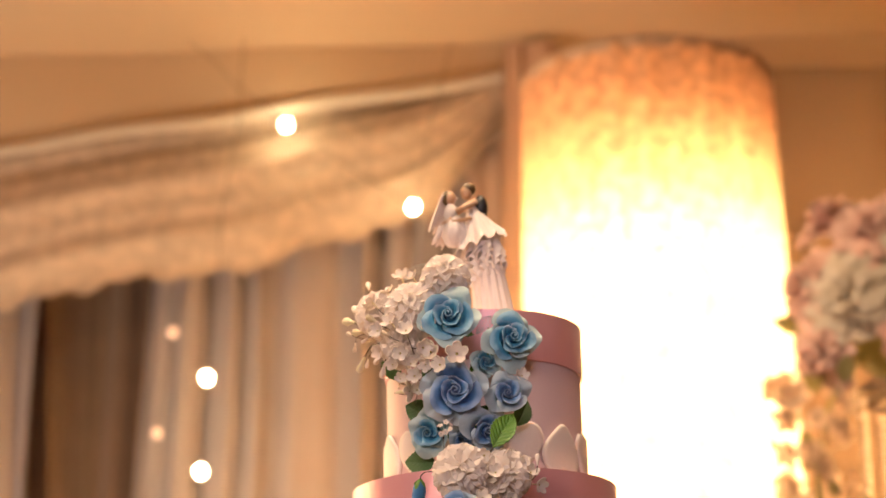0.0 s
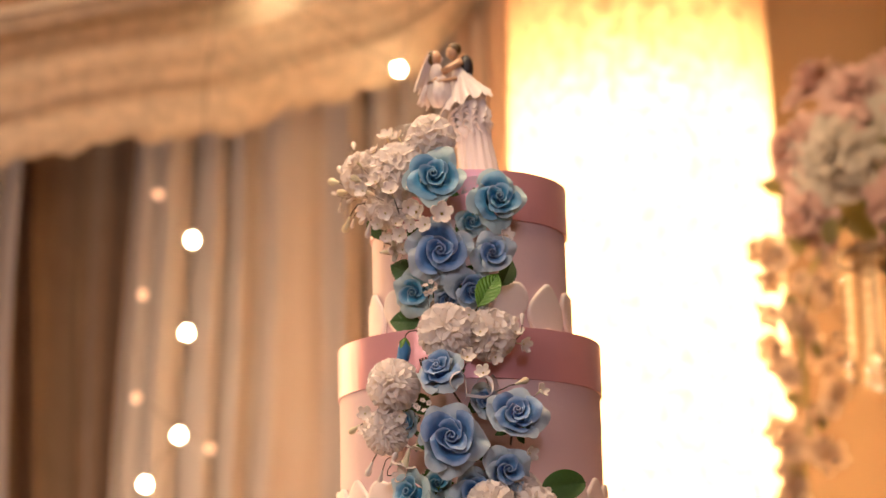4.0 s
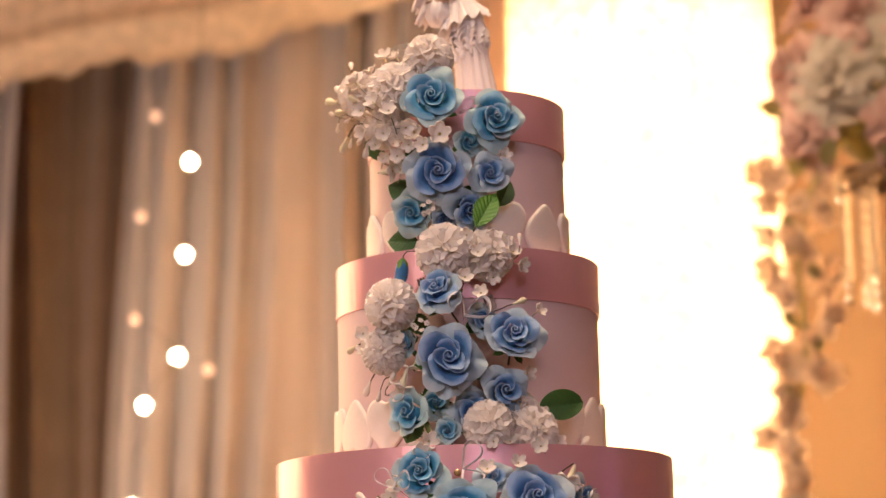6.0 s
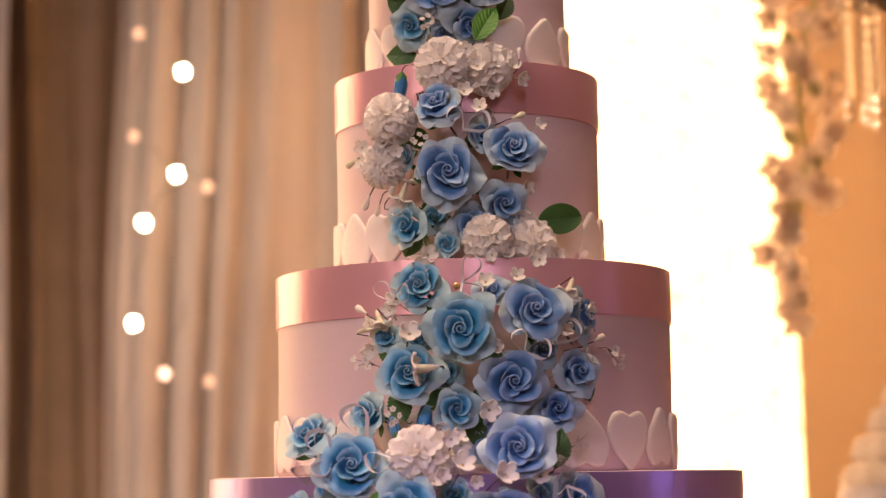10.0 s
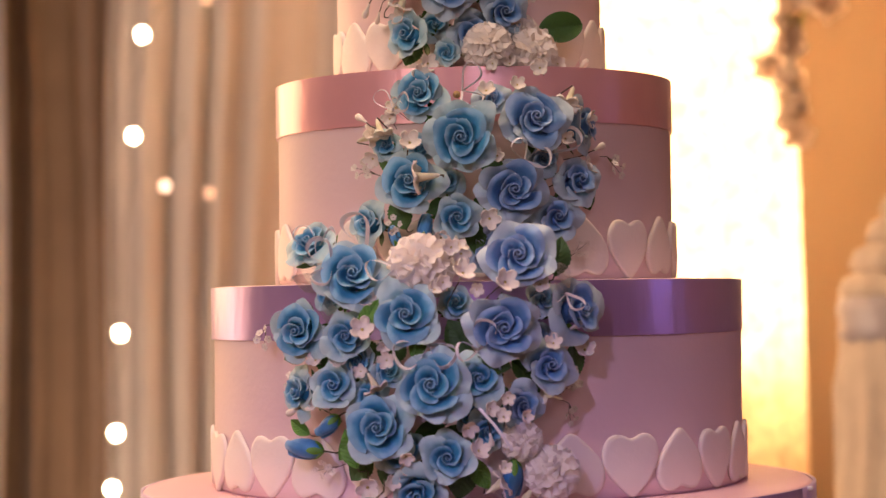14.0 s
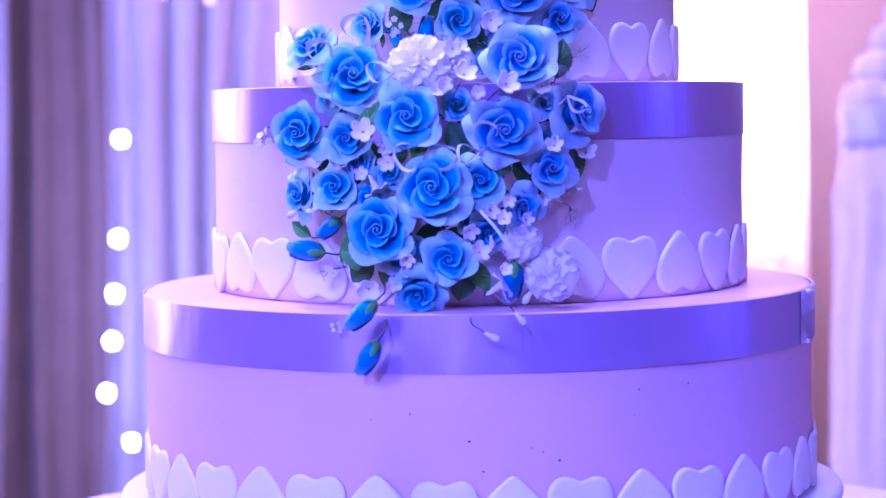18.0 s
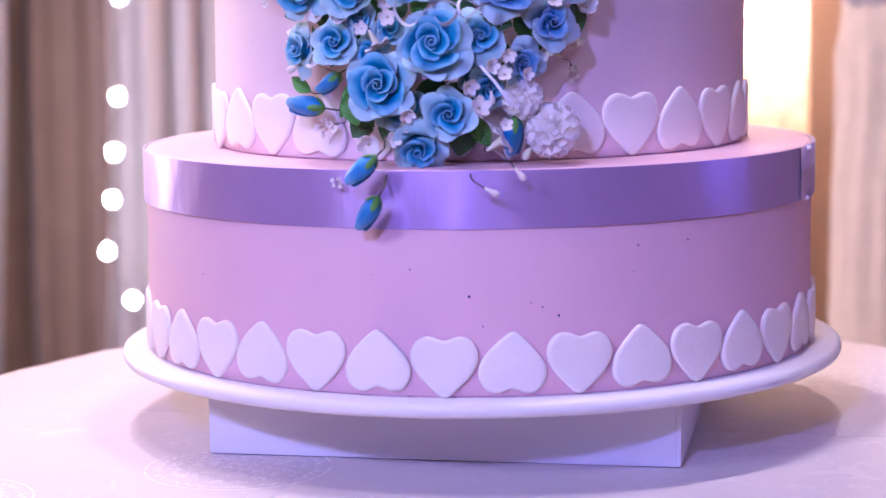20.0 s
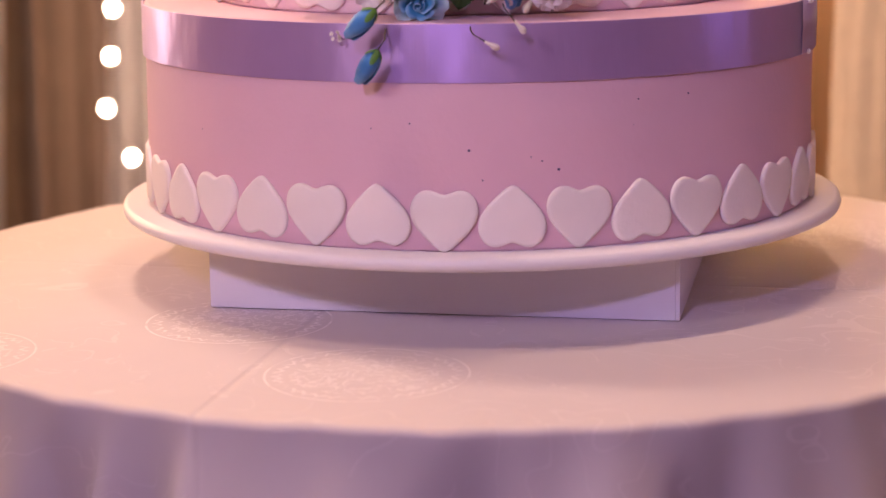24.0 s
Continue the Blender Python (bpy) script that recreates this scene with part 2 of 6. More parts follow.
        dot.inputs[1].default_value = (nx_, ny_, 0)
        off.inputs[1].default_value = d_
        nt.links.new(co.outputs["UV"], dot.inputs[0])
        nt.links.new(dot.outputs["Value"], off.inputs[0])
        nt.links.new(off.outputs[0], dist.inputs[0])
        ridge.interpolation_type = "SMOOTHSTEP"
        ridge.inputs["From Max"].default_value, ridge.inputs["To Min"].default_value, ridge.inputs["To Max"].default_value = 0.005, 0.7, 0.0
        nt.links.new(dist.outputs[0], ridge.inputs["Value"])
        if crease is None:
            crease = ridge.outputs[0]
        else:
            sm = add("ShaderNodeMath")
            sm.operation = "ADD"
            nt.links.new(crease, sm.inputs[0])
            nt.links.new(ridge.outputs[0], sm.inputs[1])
            crease = sm.outputs[0]
    wrinkle = add("ShaderNodeTexNoise")
    wrinkle.inputs["Scale"].default_value, wrinkle.inputs["Detail"].default_value, wrinkle.inputs["Distortion"].default_value = 3.2, 3, 0.8
    nt.links.new(co.outputs["UV"], wrinkle.inputs["Vector"])
    b1, b2 = add("ShaderNodeBump"), add("ShaderNodeBump")
    b1.inputs["Strength"].default_value, b1.inputs["Distance"].default_value = 0.35, 0.02
    b2.inputs["Strength"].default_value, b2.inputs["Distance"].default_value = 0.8, 0.0016
    nt.links.new(wrinkle.outputs["Fac"], b1.inputs["Height"])
    both = add("ShaderNodeMath")
    both.operation = "ADD"
    nt.links.new(total, both.inputs[0])
    nt.links.new(crease, both.inputs[1])
    nt.links.new(both.outputs[0], b2.inputs["Height"])
    nt.links.new(b1.outputs["Normal"], b2.inputs["Normal"])
    nt.links.new(b2.outputs["Normal"], bs.inputs["Normal"])
    return mt


M_CLOTH = cloth_material()
M_WALL = material("amber_wall_cloth", (0.42, 0.295, 0.195), 0.8, vary=0.05, scale=3, bump=0.1, fine=60)
M_CEIL = material("cream_ceiling", (0.56, 0.41, 0.27), 0.85, vary=0.05, scale=2, bump=0.1, fine=40)
M_FLOOR = material("brown_carpet", (0.16, 0.10, 0.07), 0.95, vary=0.3, scale=25, bump=0.5, fine=400)
M_WOOD = material("table_wood", (0.25, 0.15, 0.08), 0.5, vary=0.3, scale=12)
M_SHEER = material("ivory_voile", (0.48, 0.41, 0.40), 0.8, vary=0.22, scale=2.2, bump=0.2, fine=500, sheen=0.2, through_light=0.35)
# peach stands for the column's light on the curtain next to it
M_COLUMN_LIT = material("peach_silk", (0.68, 0.48, 0.36), 0.6, vary=0.08, scale=4, bump=0.15, fine=300, sheen=0.3, through_light=0.3)
M_BROWN = material("brown_velvet", (0.185, 0.112, 0.072), 0.9, vary=0.2, scale=10, bump=0.2, sheen=0.3)
M_LACE = material("ivory_lace", (0.60, 0.47, 0.36), 0.8, vary=0.12, scale=40, bump=0.9, fine=70, through_light=0.25)
M_SHADE = material("lace_shade_cloth", (0.82, 0.66, 0.50), 0.8, vary=0.18, scale=55, bump=0.6, fine=60, through_light=0.75)
for lace in (M_SHADE, M_LACE):
    mix = next(n for n in lace.node_tree.nodes if n.type == "MIX")
    hole = lace.node_tree.nodes.new("ShaderNodeMapRange")
    hole.inputs["From Min"].default_value, hole.inputs["From Max"].default_value = 0.42, 0.60
    lace.node_tree.links.new(mix.inputs["Factor"].links[0].from_socket, hole.inputs["Value"])
    lace.node_tree.links.new(hole.outputs[0], mix.inputs["Factor"])
M_TUBE = glow("lamp_tube", (1.0, 0.91, 0.74), 14)
M_TUBE_MID = glow("upper_lamp_tube", (1.0, 0.84, 0.58), 6.5)
M_TUBE_LOW = glow("faint_upper_lamp_tube", (1.0, 0.75, 0.46), 3.4)
M_TUBE_TOP = glow("faintest_lamp_tube", (1.0, 0.50, 0.32), 0.8)
M_BULB = glow("fairy_bulb", (1.0, 0.80, 0.52), 110.0)
M_BULB_DIM = glow("dim_fairy_bulb", (1.0, 0.70, 0.55), 3.0)
M_BULB_REFLECTION = glow("fairy_bulb_reflection", (1.0, 0.70, 0.55), 0.55)
M_SILK_PINK = material("pink_silk_petal", (0.70, 0.42, 0.38), 0.7, vary=0.15, scale=30, bump=0.2, edge=(0.76, 0.56, 0.50), through_light=0.2)
M_SILK_WHITE = material("white_silk_petal", (0.74, 0.67, 0.57), 0.7, vary=0.1, scale=30, bump=0.2, edge=(0.78, 0.73, 0.65), through_light=0.35)
M_SILK_LEAF = material("green_silk_leaf", (0.50, 0.48, 0.26), 0.6, vary=0.2, through_light=0.75)
M_GARLAND = material("blush_silk_petal", (0.70, 0.56, 0.45), 0.7, vary=0.14, scale=30, bump=0.2, edge=(0.78, 0.65, 0.53), through_light=0.55)
M_CRYSTAL = material("crystal_bead", (0.95, 0.88, 0.80), 0.05, 0.0, 0.03, bump=0.0, spec=1.0)
M_CRYSTAL.node_tree.nodes["Principled BSDF"].inputs["Transmission Weight"].default_value = 0.85
# bright metal in place of crystal, for the lamp glints on the beads
M_GLINT = material("crystal_glint_metal", (1.0, 0.90, 0.76), 0.18, 1.0, 0.03, bump=0.0)
M_BRONZE = material("dull_bronze", (0.24, 0.17, 0.11), 0.45, 0.6, 0.1)
M_TULLE = material("ruched_tulle", (0.47, 0.38, 0.29), 0.75, vary=0.15, scale=30, bump=0.7, fine=60, sheen=0.2)
M_BAND = material("grey_satin_band", (0.34, 0.30, 0.31), 0.4, vary=0.1, scale=20, bump=0.3)


# ---- building helpers ----
def make_mesh(name, verts, faces, mats, uvs=None, smooth=True, slots=None):
    me = bpy.data.meshes.new(name)
    me.from_pydata([tuple(v) for v in verts], [], [tuple(f) for f in faces])
    for m in (mats if isinstance(mats, (list, tuple)) else [mats]):
        me.materials.append(m)
    if smooth:
        me.polygons.foreach_set("use_smooth", [True] * len(me.polygons))
    if slots is not None:
        me.polygons.foreach_set("material_index", slots)
    if uvs is not None:
        lay = me.uv_layers.new(name="UVMap")
        idx = np.empty(len(me.loops), int)
        me.loops.foreach_get("vertex_index", idx)
        lay.data.foreach_set("uv", np.asarray(uvs, float)[idx].ravel())
    me.update()
    return me


def join(*pieces):
    """Several (verts, faces, uvs) as one."""
    vs, fs, us, n = [], [], [], 0
    for v, f, u in pieces:
        vs += [tuple(p) for p in v]
        fs += [tuple(i + n for i in q) for q in f]
        us += [tuple(q) for q in u]
        n += len(v)
    return vs, fs, us


def sheet(grid, thick=0.0, wrap=False):
    """A curved sheet (nu x nv points) with a thickness and closed rims."""
    g = np.asarray(grid, float)
    nu, nv = g.shape[:2]
    du, dv = np.gradient(g, axis=0), np.gradient(g, axis=1)
    nrm = np.cross(du, dv)
    nrm /= np.linalg.norm(nrm, axis=-1, keepdims=True) + 1e-9
    uu, vv = np.meshgrid(np.linspace(0, 1, nu), np.linspace(0, 1, nv), indexing="ij")
    uv = np.stack([uu, vv], -1).reshape(-1, 2)
    idx = np.arange(nu * nv).reshape(nu, nv)
    quads = np.stack([idx[:-1, :-1], idx[1:, :-1], idx[1:, 1:], idx[:-1, 1:]], -1).reshape(-1, 4)
    if not thick:
        return g.reshape(-1, 3), quads.tolist(), uv
    v = np.concatenate([(g + nrm * thick / 2).reshape(-1, 3), (g - nrm * thick / 2).reshape(-1, 3)])
    n = nu * nv
    faces = quads.tolist() + (quads[:, ::-1] + n).tolist()
    ring = list(idx[:, 0]) + list(idx[-1, 1:]) + list(idx[-2::-1, -1]) + list(idx[0, -2:0:-1])
    m = len(ring)
    faces += [(2 * n + (k + 1) % m, 2 * n + k, 2 * n + m + k, 2 * n + m + (k + 1) % m) for k in range(m)]
    rim = np.array(ring)
    return np.concatenate([v, v[rim], v[rim + n]]), faces, np.concatenate([uv, uv, uv[rim], uv[rim]])


def lathe(profile, n=64, a0=0.0, a1=2 * math.pi, rad=None):
    """A turned shape from (radius, height) pairs; rad(angle, i) scales the radius."""
    full = abs(a1 - a0 - 2 * math.pi) < 1e-6
    m = n if full else n + 1
    vs, us = [], []
    for i, (r, z) in enumerate(profile):
        for k in range(m):
            a = a0 + (a1 - a0) * k / n
            q = r * (rad(a, i) if rad else 1)
            vs.append((q * math.cos(a), q * math.sin(a), z))
            us.append((k / n, i / (len(profile) - 1)))
    fs = []
    for i in range(len(profile) - 1):
        for k in range(n):
            b = (k + 1) % m
            fs.append((i * m + k, i * m + b, (i + 1) * m + b, (i + 1) * m + k))
    return vs, fs, us


def tube(points, r, n=6, taper=1.0):
    pts = [Vector(p) for p in points]
    vs, us = [], []
    for i, p in enumerate(pts):
        d = (pts[min(i + 1, len(pts) - 1)] - pts[max(i - 1, 0)]).normalized()
        x = d.orthogonal().normalized()
        y = d.cross(x)
        q = r * (1 + (taper - 1) * i / (len(pts) - 1))
        for k in range(n):
            a = 2 * math.pi * k / n
            vs.append(p + x * q * math.cos(a) + y * q * math.sin(a))
            us.append((k / n, i / len(pts)))
    fs = [(i * n + k, i * n + (k + 1) % n, (i + 1) * n + (k + 1) % n, (i + 1) * n + k) for i in range(len(pts) - 1) for k in range(n)]
    fs += [tuple(range(n))[::-1], tuple(range((len(pts) - 1) * n, len(pts) * n))]
    return vs, fs, us


def ball(c, r, n=10, squash=(1, 1, 1)):
    vs, fs, us = lathe([(math.sin(math.pi * i / n) * 1.0 + 1e-5, -math.cos(math.pi * i / n)) for i in range(n + 1)], n * 2)
    return [(c[0] + r * squash[0] * x, c[1] + r * squash[1] * y, c[2] + r * squash[2] * z) for x, y, z in vs], fs, us


def moved(piece, m):
    v, f, u = piece
    return [m @ Vector(p) for p in v], f, u


def thing(name, label, category, group="", kind="", at=(0, 0, 0)):
    ob = new(name)
    ob.empty_display_size = 0.02
    ob.location = at
    return tagged(ob, label, category, group, kind)


def part(name, piece, mat, parent, label="", smooth=True):
    me = piece if isinstance(piece, bpy.types.Mesh) else make_mesh(name, piece[0], piece[1], mat, piece[2], smooth)
    ob = new(name, me)
    ob.parent = parent
    if label:
        tagged(ob, label)
    return ob


def solid(name, piece, mat, label, category, group="", kind="", smooth=True):
    return tagged(new(name, make_mesh(name, piece[0], piece[1], mat, piece[2], smooth)), label, category, group, kind)


def box(x0, x1, y0, y1, z0, z1, bevel=0.0):
    bm = bmesh.new()
    bmesh.ops.create_cube(bm, size=1)
    for v in bm.verts:
        v.co = ((x0 + x1) / 2 + v.co.x * (x1 - x0), (y0 + y1) / 2 + v.co.y * (y1 - y0), (z0 + z1) / 2 + v.co.z * (z1 - z0))
    if bevel:
        bmesh.ops.bevel(bm, geom=bm.edges[:], offset=bevel, segments=2, affect="EDGES", profile=0.5)
    vs, fs = [tuple(v.co) for v in bm.verts], [[v.index for v in f.verts] for f in bm.faces]
    bm.free()
    return vs, fs, [(v[0] + v[1], v[2]) for v in vs]


# ---- the hall ----
for nm, dims, mt, lb in (
        ("floor", (-3.6, 3.6, -5.2, 3.4, -0.1, 0.0), M_FLOOR, "brown patterned hall carpet"),
        ("ceiling", (-3.6, 3.6, -5.2, 3.4, 2.93, 3.05), M_CEIL, "cream cloth ceiling in amber light"),
        ("wall_back", (-3.6, 3.6, 3.2, 3.4, 0.0, 2.93), M_WALL, "amber cloth wall behind the drapes"),
        ("wall_left", (-3.6, -3.45, -5.0, 3.2, 0.0, 2.93), M_WALL, "plain amber hall wall"),
        ("wall_right", (3.45, 3.6, -5.0, 3.2, 0.0, 2.93), M_WALL, "plain amber hall wall"),
        ("wall_front", (-3.6, 3.6, -5.2, -5.0, 0.0, 2.93), M_WALL, "plain amber hall wall")):
    solid(nm, box(*dims), mt, lb, nm.split("_")[0], kind="structure", smooth=False)


def curtain(name, x0, x1, y, z0, z1, folds, depth, mat, label, lean=0.0, seed=0, thick=0.003):
    """A hanging cloth with uneven upright folds; lean shifts its foot sideways."""
    rnd = random.Random(seed)
    ph = [rnd.uniform(0, 6.28) for _ in range(4)]
    nu, nv = max(40, int(folds * 10)), 14
    g = np.zeros((nu, nv, 3))
    for i in range(nu):
        s = i / (nu - 1)
        for j in range(nv):
            v = j / (nv - 1)
            t = s + 0.035 * math.sin(11 * s + ph[1]) + 0.02 * math.sin(23 * s + ph[3]) + 0.012 * math.sin(3.1 * v + 9 * s + ph[0])
            w = 0.6 * math.sin(2 * math.pi * folds * t + ph[0]) + 0.5 * math.sin(2 * math.pi * folds * 0.61 * t + ph[1]) * math.sin(5.3 * s + ph[2]) + 0.3 * math.sin(2 * math.pi * folds * 2.17 * t + ph[2])
            g[i, j] = (x0 + (x1 - x0) * s + lean * (1 - v) + 0.01 * math.sin(9 * v + ph[3] + 7 * s), y + depth * w * (1.15 - 0.3 * v), z0 + (z1 - z0) * v)
    return solid(name, sheet(g, thick), mat, label, "curtain")


curtain("curtain", -3.4, -0.965, 2.88, 0.02, 2.9, 26, 0.03, M_SHEER, "ivory voile curtain gathered in soft folds", lean=-0.08, seed=3)
curtain("curtain", -1.12, -0.66, 3.02, 0.02, 2.9, 5, 0.03, M_BROWN, "dark brown velvet curtain showing between voile panels", seed=4)
curtain("curtain", -0.72, 0.16, 2.86, 0.02, 2.9, 10, 0.033, M_SHEER, "ivory voile curtain with fairy lights hung before it", lean=-0.10, seed=5)
curtain("curtain", 0.10, 3.4, 2.73, 0.02, 2.9, 7, 0.012, M_WALL, "flat amber cloth drape behind the column", seed=6)
# two added strips whose paler colour carries the column's glow
curtain("curtain", -0.03, 0.096, 2.785, 0.02, 2.9, 2, 0.006, M_COLUMN_LIT, "peach silk drape hanging under the lace swag", seed=9)
curtain("curtain", 0.058, 0.17, 2.63, 0.02, 2.9, 2, 0.010, M_COLUMN_LIT, "narrow peach silk drape hanging beside the lit column", seed=8)


def swag(x0, x1, zt0, zt1, drop0, drop1, sag, y):
    """A lace valance hung in a curve, with gathered folds that follow the sag."""
    nu, nv = 60, 30
    g = np.zeros((nu, nv, 3))
    for i in range(nu):
        s = i / (nu - 1)
        top = zt0 + (zt1 - zt0) * s - 0.10 * sag * math.sin(math.pi * s)
        drop = drop0 + (drop1 - drop0) * s ** 1.6 + 0.09 * math.exp(-((s - 0.66) / 0.14) ** 2) + 0.135 * math.exp(-((s - 0.87) / 0.12) ** 2)
        for j in range(nv):
            v = j / (nv - 1)
            fold = 0.010 * math.sin(v * 15 + 2.2 * s) + 0.005 * math.sin(v * 37 + 5 * s)
            g[i, j] = (x0 + (x1 - x0) * s, y - fold - 0.05 * math.sin(math.pi * v), top - drop * v - sag * v * math.sin(math.pi * s) * 0.4
                       + 0.008 * math.sin(55 * s) * (v > 0.95))
    return sheet(g, 0.004)


valance = thing("lace_swag", "ivory lace valance swagged under the ceiling", "valance")
cloth_grid = swag(-1.55, 0.09, 2.69, 2.9, 0.38, 0.07, 0.10, 2.74)
part("drape", cloth_grid, M_LACE, valance, "gathered ivory lace drape")
low_edge = [Vector(cloth_grid[0][i * 30 + 29]) for i in range(60)]
top_edge = [Vector(cloth_grid[0][i * 30]) for i in range(60)]
part("top_hem", tube([Vector((p.x, 2.683, 2.697 + 0.125 * (min(0.2, max(-1.3, p.x)) + 1.1) + 0.004 * math.sin(14 * p.x))) for p in top_edge], 0.014, 8), M_SILK_WHITE, valance, "pale rolled hem")
scal = np.zeros((60 * 4, 4, 3))
for i in range(240):
    s = i / 239 * 59
    p0 = low_edge[int(s)].lerp(low_edge[min(59, int(s) + 1)], s - int(s))
    for j in range(4):
        scal[i, j] = (p0.x, p0.y - 0.004, p0.z + 0.006 - j / 3 * (0.022 + 0.014 * abs(math.sin(i * 0.26))))
part("lace_edging", sheet(scal, 0.002), M_LACE, valance, "scalloped lace edging")

pelmet = thing("pelmet", "flat amber cloth pelmet under the ceiling", "pelmet")
for x0 in (-3.4, -1.7, 0.0, 1.7):
    part("panel", sheet(np.array([[(x, 2.70 + 0.006 * math.sin(9 * x + 2 * v), (2.695 + 0.125 * (min(0.2, max(-1.3, x)) + 1.1)) * (1 - v) + 2.929 * v) for v in np.linspace(0, 1, 6)]
                                  for x in np.linspace(x0, x0 + 1.7, 20)]), 0.006), M_CEIL, pelmet)

# lit column: lace shade over a glowing inner tube
column = thing("lit_column", "glowing round column of ivory lace over lamps", "column", at=(0.325, 2.15, 0))
nfold = lambda a, i: 1 + 0.012 * math.sin(26 * a) + 0.008 * math.sin(11 * a + i * 0.3)
part("shade", sheet(np.array([[((0.272 - 0.037 * v) * nfold(a, v * 9) * math.cos(a), (0.272 - 0.037 * v) * nfold(a, v * 9) * math.sin(a), 0.02 + 2.585 * v)
                               for v in np.linspace(0, 1, 24)] for a in np.linspace(0, 2 * math.pi, 160)]), 0.002), M_SHADE, column, "ivory lace shade")
for z0, z1, mat in ((0.70, 0.80, M_TUBE_TOP), (0.80, 0.90, M_TUBE_LOW), (0.90, 1.00, M_TUBE_MID), (1.00, 2.28, M_TUBE), (2.28, 2.37, M_TUBE_MID), (2.37, 2.455, M_TUBE_LOW), (2.455, 2.575, M_TUBE_TOP)):
    part("lamp_tube", lathe([(0.001, z0), (0.215 - 0.0105 * z0, z0), (0.215 - 0.0105 * z1, z1 - 0.002), (0.001, z1 - 0.002)], 40), mat, column, "glowing warm lamp tube")
part("hoop", lathe([(0.233, 2.592), (0.238, 2.596), (0.238, 2.612), (0.233, 2.616), (0.230, 2.604), (0.233, 2.592)], 64), M_LACE, column)
part("base", lathe([(0.001, 0.0), (0.29, 0.0), (0.29, 0.03), (0.001, 0.03)], 48), M_BOARD, column)


# fairy lights: a wire with bulbs, hung before the voile
def bulb_string(points, label, mat):
    st = thing("fairy_light_string", label, "fairy lights")
    path = []
    for a, b in zip(points, points[1:]):
        a, b = Vector(a), Vector(b)
        path += [a.lerp(b, k / 4) + Vector((0.008 * math.sin(k * 2.1), 0, 0)) for k in range(4)]
    path.append(Vector(points[-1]))
    part("wire", tube(path, 0.0012, 5), M_WIRE, st)
    me = None
    for p in points[1:-1]:
        if me is None:
            v, f, u = ball((0, 0, 0), 0.0108, 10, (1, 1, 1.08))
            me = make_mesh("bulb", v, f, mat, u)
        ob = part("bulb", me, None, st)
        ob.location = p
    return st


bulb_string([(-0.500, 2.62, 2.92), (-0.570, 2.62, 2.168), (-0.580, 2.62, 1.972), (-0.594, 2.62, 1.761), (-0.661, 2.62, 1.662), (-0.682, 2.62, 1.458), (-0.714, 2.62, 1.060),
             (-0.725, 2.62, 0.860), (-0.735, 2.62, 0.748), (-0.743, 2.62, 0.652), (-0.756, 2.62, 0.546), (-0.708, 2.62, 0.445), (-0.728, 2.62, 0.02)],
            "warm white fairy lights hanging before the voile", M_BULB)
bulb_string([(-0.62, 2.62, 2.92), (-0.407, 2.62, 2.722), (-0.137, 2.62, 2.53), (-0.05, 2.62, 2.9)], "warm white fairy lights looped along the lace valance", M_BULB)
bulb_string([(-0.58, 2.62, 1.5), (-0.619, 2.62, 1.355), (-0.65, 2.62, 0.02)], "single dim pinkish fairy light on a loose wire", M_BULB_DIM)
# faintly glowing balls on a wire, added for the reflections of the fairy lights
bulb_string([(-0.50, 2.74, 2.92), (-0.66, 2.74, 2.30), (-0.69, 2.74, 2.08), (-0.70, 2.74, 1.86), (-0.545, 2.74, 1.75), (-0.545, 2.74, 1.345), (-0.6, 2.74, 0.02)],
            "very dim pinkish fairy lights caught in the voile folds", M_BULB_REFLECTION)

# ---- table ----
table = thing("round_table", "round wooden table hidden under an ivory cloth", "table")
part("tabletop", lathe([(0.001, 0.732), (0.442, 0.732), (0.448, 0.738), (0.448, 0.746), (0.442, 0.749), (0.001, 0.748)], 64), M_WOOD, table)
part("column_leg", lathe([(0.001, 0.0), (0.22, 0.0), (0.22, 0.02), (0.05, 0.06), (0.04, 0.4), (0.05, 0.7), (0.12, 0.732), (0.001, 0.732)], 32), M_WOOD, table)


